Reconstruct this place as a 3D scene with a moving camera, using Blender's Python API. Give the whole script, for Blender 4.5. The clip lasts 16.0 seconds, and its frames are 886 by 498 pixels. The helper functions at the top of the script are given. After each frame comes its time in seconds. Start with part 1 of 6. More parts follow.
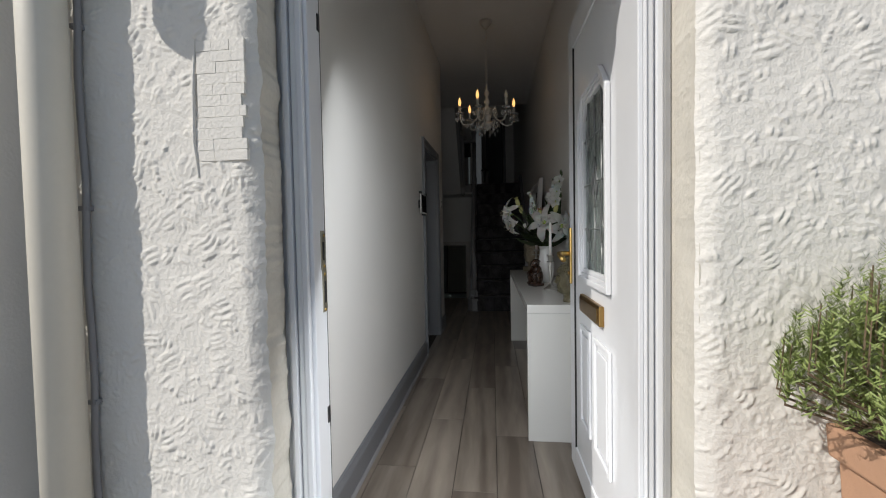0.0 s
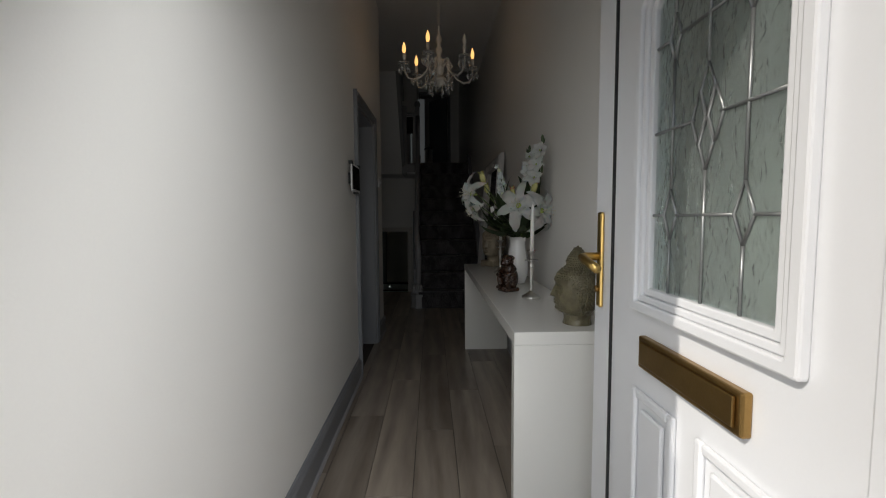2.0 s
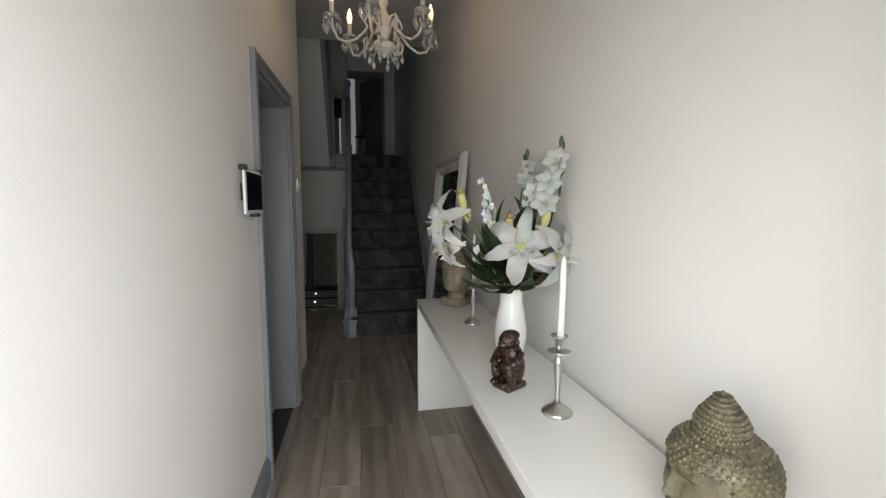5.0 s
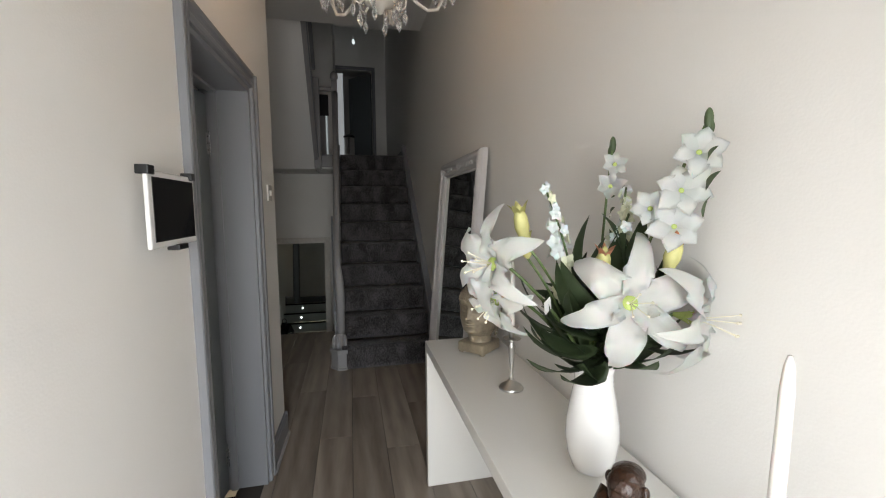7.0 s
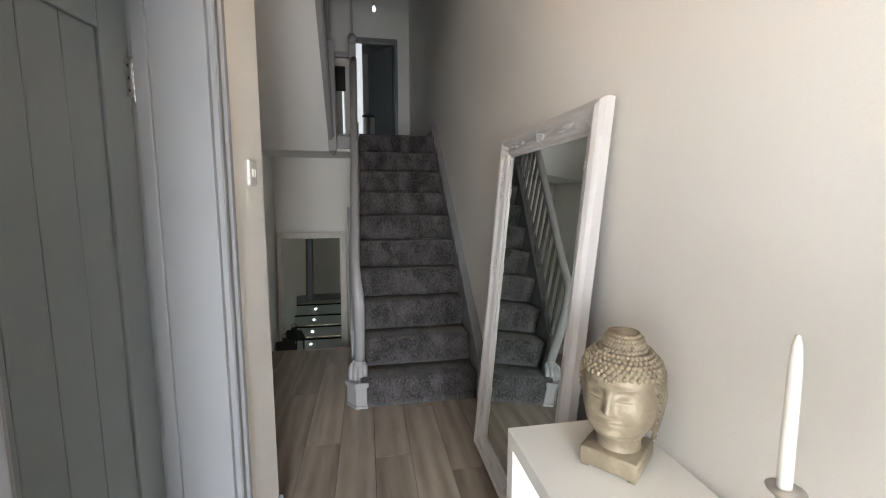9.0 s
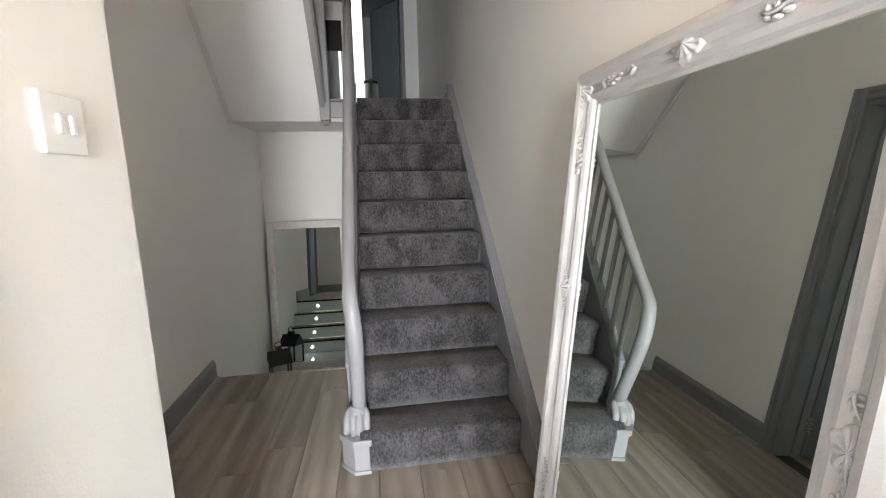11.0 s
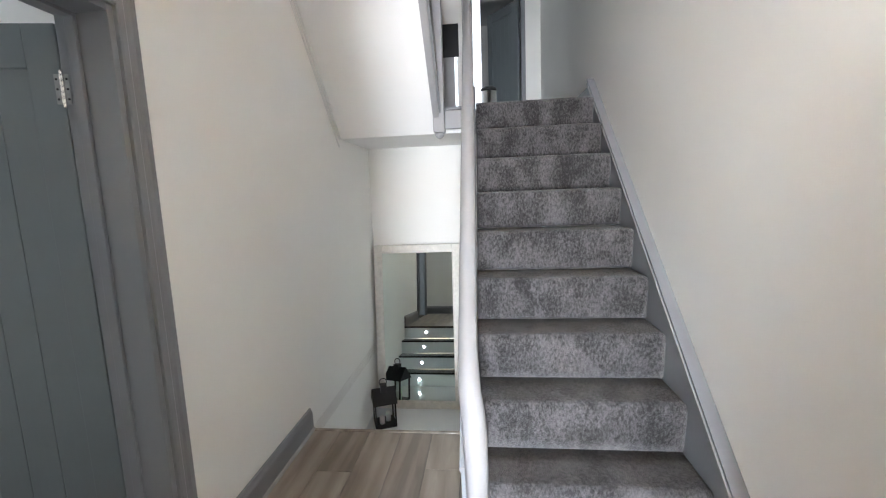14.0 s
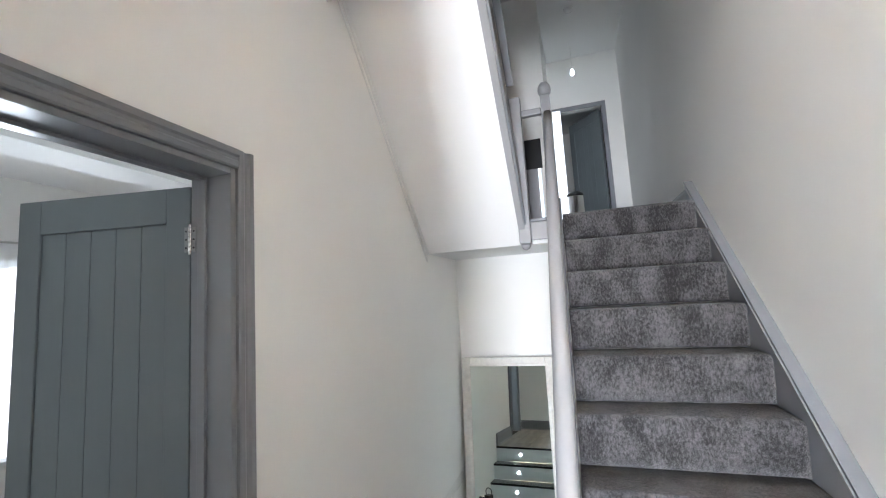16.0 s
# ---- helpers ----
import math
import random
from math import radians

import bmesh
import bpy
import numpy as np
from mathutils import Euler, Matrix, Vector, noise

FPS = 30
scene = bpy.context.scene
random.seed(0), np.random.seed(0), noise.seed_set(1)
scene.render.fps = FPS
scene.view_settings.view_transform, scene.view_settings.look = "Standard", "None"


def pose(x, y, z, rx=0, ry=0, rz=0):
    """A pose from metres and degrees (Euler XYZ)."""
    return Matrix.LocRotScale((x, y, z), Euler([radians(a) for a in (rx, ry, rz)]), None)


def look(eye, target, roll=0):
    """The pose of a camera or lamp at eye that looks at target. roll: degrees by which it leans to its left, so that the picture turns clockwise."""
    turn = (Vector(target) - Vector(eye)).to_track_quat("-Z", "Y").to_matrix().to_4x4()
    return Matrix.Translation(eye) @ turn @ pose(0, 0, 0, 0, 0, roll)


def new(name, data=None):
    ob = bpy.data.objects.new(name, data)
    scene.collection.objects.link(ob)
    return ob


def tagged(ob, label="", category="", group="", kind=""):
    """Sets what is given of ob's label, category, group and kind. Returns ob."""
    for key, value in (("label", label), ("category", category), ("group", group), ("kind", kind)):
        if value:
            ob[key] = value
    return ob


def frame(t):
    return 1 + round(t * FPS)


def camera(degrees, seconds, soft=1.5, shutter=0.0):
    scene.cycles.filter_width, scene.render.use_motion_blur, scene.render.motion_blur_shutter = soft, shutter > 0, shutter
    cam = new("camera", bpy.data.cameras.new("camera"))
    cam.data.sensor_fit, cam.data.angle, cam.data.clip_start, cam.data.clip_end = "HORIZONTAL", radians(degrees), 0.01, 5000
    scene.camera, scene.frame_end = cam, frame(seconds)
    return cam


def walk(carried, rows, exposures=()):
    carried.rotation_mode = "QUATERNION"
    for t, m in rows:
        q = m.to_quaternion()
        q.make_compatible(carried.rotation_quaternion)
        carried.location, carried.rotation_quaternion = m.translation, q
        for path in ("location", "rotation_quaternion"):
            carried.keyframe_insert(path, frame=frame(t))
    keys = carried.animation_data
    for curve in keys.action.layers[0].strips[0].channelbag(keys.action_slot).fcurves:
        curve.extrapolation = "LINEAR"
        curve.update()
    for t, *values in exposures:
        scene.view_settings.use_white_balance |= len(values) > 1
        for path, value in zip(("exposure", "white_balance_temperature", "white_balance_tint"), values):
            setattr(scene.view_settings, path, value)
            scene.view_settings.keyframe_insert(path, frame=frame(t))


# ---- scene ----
cam = camera(93.8, 16.0, soft=1.1)
PATH = [
    (0, (0.23, 1.768, 1.109), (-0.008, 3.752, 1.039), -1.1),
    (0.5, (0.16, 2.031, 1.104), (0.002, 4.022, 1.014), -1.2),
    (1, (0.136, 2.224, 1.112), (0.059, 4.219, 0.998), -1.2),
    (1.5, (0.142, 2.443, 1.11), (0.135, 4.438, 0.98), -0.9),
    (2, (0.129, 2.606, 1.116), (0.183, 4.6, 0.969), -0.4),
    (2.5, (0.08, 2.792, 1.152), (0.193, 4.781, 0.979), -0.3),
    (3, (0.072, 2.915, 1.201), (0.235, 4.899, 1.016), 0.1),
    (3.5, (0.076, 3.051, 1.21), (0.293, 5.029, 1.008), 0.1),
    (4, (0.082, 3.246, 1.262), (0.353, 5.216, 1.047), 0.3),
    (6.5, (0.024, 3.939, 1.356), (0.511, 5.869, 1.158), -0.4),
    (7, (0.069, 4.167, 1.376), (0.498, 6.11, 1.177), -0.4),
    (7.5, (0.065, 4.379, 1.373), (0.451, 6.331, 1.168), -0.1),
    (8, (0.028, 4.631, 1.385), (0.402, 6.586, 1.188), -0.2),
    (8.5, (0.017, 4.845, 1.378), (0.383, 6.799, 1.162), 0.1),
    (11, (0.089, 5.895, 1.374), (0.391, 7.843, 1.035), -1.1),
    (11.5, (0.021, 6.07, 1.386), (0.354, 8.008, 1.021), -1.1),
    (12, (-0.028, 6.211, 1.398), (0.299, 8.146, 1.014), -1.2),
    (12.5, (-0.078, 6.292, 1.382), (0.188, 8.238, 1.007), -1.1),
    (13, (-0.046, 6.399, 1.375), (0.089, 8.363, 1.023), -1.4),
    (13.5, (-0.003, 6.482, 1.421), (-0.038, 8.455, 1.094), -1.8),
    (14, (0.008, 6.548, 1.425), (-0.201, 8.519, 1.161), -2.2),
    (14.5, (0.009, 6.579, 1.45), (-0.341, 8.539, 1.266), -2.7),
    (15, (0.013, 6.598, 1.472), (-0.448, 8.543, 1.398), -3.1),
    (15.5, (0.027, 6.596, 1.508), (-0.52, 8.519, 1.574), -3.4),
    (16, (0.018, 6.643, 1.536), (-0.586, 8.536, 1.76), -3.5),
]
EXPOSURES = [(0, -0.15, 6450, 10), (1.0, -0.3, 6500, 10), (1.5, -0.12, 6500, 10), (2.0, -0.2, 6650, 10), (3.0, 0.36, 6800, 10), (3.5, 0.55, 6750, 10), (4.0, 1.15, 6650, 11), (6.5, 2.25, 6600, 11), (7.0, 2.52, 6650, 11), (8.5, 3.6, 6550, 11), (11.0, 4.95, 6400, 11), (12.5, 5.4, 6250, 11), (14.0, 5.8, 6100, 11), (16.0, 5.85, 5950, 11)]
walk(cam, [(t, look(eye, target, roll)) for t, eye, target, roll in PATH], EXPOSURES)

# ---- world, sun and lamps ----
world = bpy.data.worlds.new("world")
scene.world = world
world.use_nodes = True
wn = world.node_tree.nodes
sky = wn.new("ShaderNodeTexSky")
sky.sky_type = "NISHITA"
sky.sun_disc = False
SUN_AZ, SUN_EL = 232.0, 38.0          # the side the sun stands on, clockwise from +y; height
sky.sun_elevation, sky.sun_rotation = radians(SUN_EL), radians(SUN_AZ)
wn["Background"].inputs["Strength"].default_value = 0.10
world.node_tree.links.new(sky.outputs[0], wn["Background"].inputs["Color"])
sun = new("sun", bpy.data.lights.new("sun", "SUN"))
sun.data.energy, sun.data.angle, sun.data.color = 3.5, radians(0.5), (1.0, 0.95, 0.88)
sd = Vector((math.sin(radians(SUN_AZ)) * math.cos(radians(SUN_EL)), math.cos(radians(SUN_AZ)) * math.cos(radians(SUN_EL)), math.sin(radians(SUN_EL))))
sun.matrix_world = look(sd * 20, (0, 0, 0))


def area_lamp(name, m, w, h, energy, color=(1, 1, 1)):
    ob = new(name, bpy.data.lights.new(name, "AREA"))
    ob.data.shape, ob.data.size, ob.data.size_y = "RECTANGLE", w, h
    ob.data.energy, ob.data.color = energy, color
    ob.matrix_world = m
    return ob


def point_lamp(name, at, energy, color, size=0.02):
    ob = new(name, bpy.data.lights.new(name, "POINT"))
    ob.data.energy, ob.data.color, ob.data.shadow_soft_size = energy, color, size
    ob.location = at
    return ob


# daylight standing in the openings: front door, side room window, upstairs room window, half-landing window
door_light = area_lamp("front_door_daylight", look((0.08, 2.868, 1.04), (-0.6, 6, -1.3)), 0.56, 1.95, 7.8, (0.95, 0.98, 1.0))
door_light.data.spread = radians(146)
side_light = area_lamp("side_room_daylight", look((-4.25, 8.4, 1.3), (-1, 7.4, 1.25)), 1.5, 1.5, 0.8, (0.90, 0.97, 1.0))
side_light.data.spread = radians(75)
area_lamp("upstairs_daylight", look((-0.6, 15.3, 3.4), (0.1, 12, 3.2)), 1.0, 1.2, 0.012, (0.72, 0.90, 1.0))

# ---- materials ----


def mat(name, color, rough=0.6, metal=0.0, vary=0.06, scale=6.0, bump=0.0, bscale=60.0, stretch=(1, 1, 1), rand=0.0, coat=0.0, **extra):
    """A painted or plain surface: two scales of variation in colour, fine relief."""
    m = bpy.data.materials.new(name)
    m.use_nodes = True
    nt = m.node_tree
    b = nt.nodes["Principled BSDF"]
    tc = nt.nodes.new("ShaderNodeTexCoord")
    mp = nt.nodes.new("ShaderNodeMapping")
    mp.inputs["Scale"].default_value = stretch
    nt.links.new(tc.outputs["Object"], mp.inputs["Vector"])
    n1 = nt.nodes.new("ShaderNodeTexNoise")
    n1.inputs["Scale"].default_value, n1.inputs["Detail"].default_value = scale, 6
    n2 = nt.nodes.new("ShaderNodeTexNoise")
    n2.inputs["Scale"].default_value, n2.inputs["Detail"].default_value = bscale, 4
    for n in (n1, n2):
        nt.links.new(mp.outputs[0], n.inputs["Vector"])
    mix = nt.nodes.new("ShaderNodeMix")
    mix.data_type = "RGBA"
    mix.inputs["A"].default_value = (*[c * (1 - vary) for c in color], 1)
    mix.inputs["B"].default_value = (*[min(1, c * (1 + vary)) for c in color], 1)
    add = nt.nodes.new("ShaderNodeMath")
    add.operation = "MULTIPLY_ADD"
    add.inputs[1].default_value = 0.35
    nt.links.new(n2.outputs["Fac"], add.inputs[0])
    nt.links.new(n1.outputs["Fac"], add.inputs[2])
    sub = nt.nodes.new("ShaderNodeMath")
    sub.operation = "SUBTRACT"
    sub.use_clamp = True
    nt.links.new(add.outputs[0], sub.inputs[0])
    sub.inputs[1].default_value = 0.18
    last = sub
    if rand:
        oi = nt.nodes.new("ShaderNodeObjectInfo")
        ra = nt.nodes.new("ShaderNodeMath")
        ra.operation = "MULTIPLY_ADD"
        ra.inputs[1].default_value = rand
        nt.links.new(oi.outputs["Random"], ra.inputs[0])
        nt.links.new(sub.outputs[0], ra.inputs[2])
        last = ra
    nt.links.new(last.outputs[0], mix.inputs["Factor"])
    nt.links.new(mix.outputs["Result"], b.inputs["Base Color"])
    b.inputs["Roughness"].default_value, b.inputs["Metallic"].default_value = rough, metal
    if coat:
        b.inputs["Coat Weight"].default_value = coat
    if bump:
        bp = nt.nodes.new("ShaderNodeBump")
        bp.inputs["Strength"].default_value, bp.inputs["Distance"].default_value = bump, 0.01
        nt.links.new(n2.outputs["Fac"], bp.inputs["Height"])
        nt.links.new(bp.outputs[0], b.inputs["Normal"])
    for k, v in extra.items():
        b.inputs[k.replace("_", " ")].default_value = v
    return m


def wood_mat(name, dark, light, rough, along="Y", rand=0.5):
    """Planks with grain along one axis, each plank its own tone."""
    m = bpy.data.materials.new(name)
    m.use_nodes = True
    nt = m.node_tree
    b = nt.nodes["Principled BSDF"]
    tc = nt.nodes.new("ShaderNodeTexCoord")
    oi = nt.nodes.new("ShaderNodeObjectInfo")
    sh = nt.nodes.new("ShaderNodeVectorMath")
    sh.operation = "MULTIPLY_ADD"
    sh.inputs[1].default_value = (13.0, 7.0, 5.0)
    nt.links.new(oi.outputs["Random"], sh.inputs[0])
    nt.links.new(tc.outputs["Object"], sh.inputs[2])
    mp = nt.nodes.new("ShaderNodeMapping")
    mp.inputs["Scale"].default_value = (3.2, 0.42, 3.2) if along == "Y" else (0.5, 5, 5)
    nt.links.new(sh.outputs[0], mp.inputs["Vector"])
    n1 = nt.nodes.new("ShaderNodeTexNoise")
    n1.inputs["Scale"].default_value, n1.inputs["Detail"].default_value, n1.inputs["Distortion"].default_value = 1.6, 8, 1.2
    n2 = nt.nodes.new("ShaderNodeTexNoise")
    n2.inputs["Scale"].default_value, n2.inputs["Detail"].default_value, n2.inputs["Distortion"].default_value = 9, 5, 0.4
    wv = nt.nodes.new("ShaderNodeTexWave")
    wv.inputs["Scale"].default_value, wv.inputs["Distortion"].default_value, wv.inputs["Detail"].default_value = 0.9, 9, 3
    wv.inputs["Detail Scale"].default_value = 0.8
    for n in (n1, n2, wv):
        nt.links.new(mp.outputs[0], n.inputs["Vector"])

    def mad(a, k, c):
        q = nt.nodes.new("ShaderNodeMath")
        q.operation = "MULTIPLY_ADD"
        q.inputs[1].default_value = k
        nt.links.new(a, q.inputs[0])
        if isinstance(c, float):
            q.inputs[2].default_value = c
        else:
            nt.links.new(c, q.inputs[2])
        return q.outputs[0]
    f = mad(n1.outputs["Fac"], 0.9, mad(n2.outputs["Fac"], 0.42, mad(wv.outputs["Fac"], 0.2, mad(oi.outputs["Random"], rand, -0.55 - rand * 0.3))))
    ramp = nt.nodes.new("ShaderNodeMix")
    ramp.data_type, ramp.clamp_factor = "RGBA", True
    ramp.inputs["A"].default_value, ramp.inputs["B"].default_value = (*dark, 1), (*light, 1)
    nt.links.new(f, ramp.inputs["Factor"])
    nt.links.new(ramp.outputs["Result"], b.inputs["Base Color"])
    b.inputs["Roughness"].default_value = rough
    bp = nt.nodes.new("ShaderNodeBump")
    bp.inputs["Strength"].default_value, bp.inputs["Distance"].default_value = 0.12, 0.004
    nt.links.new(n2.outputs["Fac"], bp.inputs["Height"])
    nt.links.new(bp.outputs[0], b.inputs["Normal"])
    return m


def carpet_mat(name, dark, light):
    m = bpy.data.materials.new(name)
    m.use_nodes = True
    nt = m.node_tree
    b = nt.nodes["Principled BSDF"]
    tc = nt.nodes.new("ShaderNodeTexCoord")
    ns = []
    mp = nt.nodes.new("ShaderNodeMapping")
    mp.inputs["Scale"].default_value = (1.0, 0.8, 0.55)
    nt.links.new(tc.outputs["Object"], mp.inputs["Vector"])
    for sc, d, dist in ((300, 2, 0.0), (105, 3, 0.2), (9, 5, 0.4)):
        n = nt.nodes.new("ShaderNodeTexNoise")
        n.inputs["Scale"].default_value, n.inputs["Detail"].default_value, n.inputs["Distortion"].default_value = sc, d, dist
        nt.links.new(mp.outputs[0], n.inputs["Vector"])
        ns.append(n.outputs["Fac"])
    acc = None
    for o, k in zip(ns, (1.5, 2.0, 1.9)):
        q = nt.nodes.new("ShaderNodeMath")
        q.operation = "MULTIPLY_ADD"
        q.inputs[1].default_value = k
        nt.links.new(o, q.inputs[0])
        if acc is None:
            q.inputs[2].default_value = -2.28
        else:
            nt.links.new(acc, q.inputs[2])
        acc = q.outputs[0]
    mix = nt.nodes.new("ShaderNodeMix")
    mix.data_type = "RGBA"
    mix.inputs["A"].default_value, mix.inputs["B"].default_value = (*dark, 1), (*light, 1)
    nt.links.new(acc, mix.inputs["Factor"])
    nt.links.new(mix.outputs["Result"], b.inputs["Base Color"])
    b.inputs["Roughness"].default_value = 0.95
    b.inputs["Sheen Weight"].default_value, b.inputs["Sheen Roughness"].default_value = 0.2, 0.5
    bp = nt.nodes.new("ShaderNodeBump")
    bp.inputs["Strength"].default_value, bp.inputs["Distance"].default_value = 0.9, 0.006
    nt.links.new(ns[0], bp.inputs["Height"])
    nt.links.new(bp.outputs[0], b.inputs["Normal"])
    return m


def glow(name, color, strength):
    m = bpy.data.materials.new(name)
    m.use_nodes = True
    b = m.node_tree.nodes["Principled BSDF"]
    b.inputs["Base Color"].default_value = (*color, 1)
    b.inputs["Emission Color"].default_value = (*color, 1)
    b.inputs["Emission Strength"].default_value = strength
    return m


WALL = mat("wall_paint", (0.83, 0.815, 0.785), 0.75, vary=0.035, scale=1.6, bump=0.06, bscale=180)
CEIL = mat("ceiling_paint", (0.80, 0.79, 0.775), 0.8, vary=0.03, scale=1.2, bump=0.04, bscale=150)
SOFF = mat("soffit_paint", (0.79, 0.785, 0.775), 0.7, vary=0.03, scale=1.8, bump=0.05, bscale=120)
GREY = mat("grey_gloss_paint", (0.215, 0.22, 0.235), 0.34, vary=0.05, scale=3, bump=0.03, bscale=70)
LGREY = mat("pale_grey_paint", (0.31, 0.305, 0.31), 0.4, vary=0.05, scale=5, bump=0.04, bscale=80)
DOORGREY = mat("door_grey_paint", (0.155, 0.175, 0.185), 0.42, vary=0.06, scale=4, bump=0.04, bscale=60, stretch=(1, 1, 0.2))
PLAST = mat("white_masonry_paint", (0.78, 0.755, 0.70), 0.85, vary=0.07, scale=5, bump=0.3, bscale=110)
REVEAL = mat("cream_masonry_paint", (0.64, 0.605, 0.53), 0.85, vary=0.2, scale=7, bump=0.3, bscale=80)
SMOOTH = mat("smooth_render_paint", (0.66, 0.66, 0.66), 0.85, vary=0.07, scale=4, bump=0.15, bscale=120)
PIPE = mat("cream_gloss_paint", (0.74, 0.70, 0.61), 0.45, vary=0.07, scale=6, bump=0.05, bscale=60)
UPVC = mat("white_upvc", (0.75, 0.76, 0.78), 0.28, vary=0.025, scale=4, bump=0.02, bscale=200)
RUBBER = mat("black_rubber", (0.015, 0.015, 0.016), 0.6)
BRASS = mat("worn_brass", (0.62, 0.43, 0.15), 0.3, 1.0, vary=0.18, scale=14, bump=0.05, bscale=200)
DARKBRASS = mat("aged_brass", (0.34, 0.21, 0.075), 0.34, 1.0, vary=0.25, scale=18, bump=0.05, bscale=200)
STEEL = mat("satin_steel", (0.6, 0.59, 0.56), 0.3, 1.0, vary=0.1, scale=20)
PLATE = mat("dull_lock_steel", (0.42, 0.39, 0.31), 0.42, 1.0, vary=0.2, scale=25, bump=0.05)
FLOORW = wood_mat("grey_oak_plank", (0.17, 0.137, 0.11), (0.56, 0.48, 0.395), 0.3, "Y", 0.34)
GAP = mat("floor_gap", (0.05, 0.042, 0.036), 0.8)
CARPET = carpet_mat("grey_carpet", (0.015, 0.013, 0.0138), (0.125, 0.117, 0.12))
WHITEGLOSS = mat("white_satin_board", (0.80, 0.79, 0.75), 0.22, vary=0.02, scale=3, coat=0.2)
TILE = mat("white_gloss_tile", (0.8, 0.82, 0.82), 0.08, vary=0.03, scale=3)
TREADBLK = mat("black_gloss_tread", (0.015, 0.017, 0.018), 0.1)
MIRROR = mat("mirror_silver", (0.80, 0.86, 0.82), 0.0, 1.0, vary=0.0)
WFRAME = mat("white_ornate_paint", (0.56, 0.545, 0.545), 0.42, vary=0.06, scale=18, bump=0.12, bscale=90)
DISTRESS = mat("distressed_white_frame", (0.66, 0.63, 0.58), 0.6, vary=0.22, scale=22, bump=0.2, bscale=70)
GROUND = mat("paving", (0.27, 0.265, 0.255), 0.9, vary=0.15, scale=3, bump=0.3)
BRICK = mat("red_brick", (0.36, 0.17, 0.14), 0.9, vary=0.2, scale=9, bump=0.4, rand=0.4)
MORTAR = mat("mortar", (0.45, 0.42, 0.38), 0.95, bump=0.3)
BLACK = mat("black_plastic", (0.012, 0.012, 0.013), 0.35)
BLACKM = mat("black_metal", (0.012, 0.012, 0.014), 0.45, 0.3)
SCREEN = mat("dark_screen", (0.004, 0.004, 0.005), 0.05)
WPLASTIC = mat("white_plastic", (0.8, 0.79, 0.77), 0.25, vary=0.02)
HINGE = mat("dull_chrome", (0.30, 0.30, 0.30), 0.35, 1.0, vary=0.25, scale=60)
CHROME = mat("chrome", (0.8, 0.8, 0.8), 0.07, 1.0, vary=0.02)

# ---- mesh helpers ----


def box(bm, x0, x1, y0, y1, z0, z1, bev=0.0, m=None):
    """A box added to bm, bevelled on its own edges, moved by m."""
    r = bmesh.ops.create_cube(bm, size=1.0)
    vs = r["verts"]
    mm = Matrix.LocRotScale(((x0 + x1) / 2, (y0 + y1) / 2, (z0 + z1) / 2), None, (abs(x1 - x0), abs(y1 - y0), abs(z1 - z0)))
    bmesh.ops.transform(bm, matrix=(m @ mm) if m else mm, verts=vs)
    if bev:
        es = list({e for v in vs for e in v.link_edges})
        bmesh.ops.bevel(bm, geom=es, offset=bev, segments=2, affect="EDGES", profile=0.5)


def mesh(name, bm, material, smooth=False):
    me = bpy.data.meshes.new(name)
    bm.normal_update()
    bm.to_mesh(me)
    bm.free()
    if smooth:
        for p in me.polygons:
            p.use_smooth = True
    me.materials.append(material)
    return me


def part(name, bm, material, parent, label="", smooth=False):
    ob = new(name, mesh(name, bm, material, smooth))
    ob.parent = parent
    if label:
        tagged(ob, label)
    return ob


def setting(name, bm, material, label="", category="", smooth=False):
    return tagged(new(name, mesh(name, bm, material, smooth)), label, category, kind="structure")


def thing(name, label, category, at=None, group=""):
    ob = new(name)
    ob.empty_display_size = 0.05
    if at is not None:
        ob.matrix_world = at
    return tagged(ob, label, category, group)


def boxes(rows, bev=0.0):
    bm = bmesh.new()
    for r in rows:
        box(bm, *r, bev=bev)
    return bm


def lathe(profile, seg=24, m=None, bm=None, sx=1.0, sy=1.0):
    """A turned shape round z from (radius, z) rows, from the bottom up."""
    bm = bm or bmesh.new()
    rings = []
    for r, z in profile:
        ring = []
        for i in range(seg):
            a = 2 * math.pi * i / seg
            v = Vector((r * math.cos(a) * sx, r * math.sin(a) * sy, z))
            ring.append(bm.verts.new(m @ v if m else v))
        rings.append(ring)
    for a, b in zip(rings, rings[1:]):
        for i in range(seg):
            j = (i + 1) % seg
            bm.faces.new((a[i], a[j], b[j], b[i]))
    bm.faces.new(list(reversed(rings[0])))
    bm.faces.new(rings[-1])
    return bm


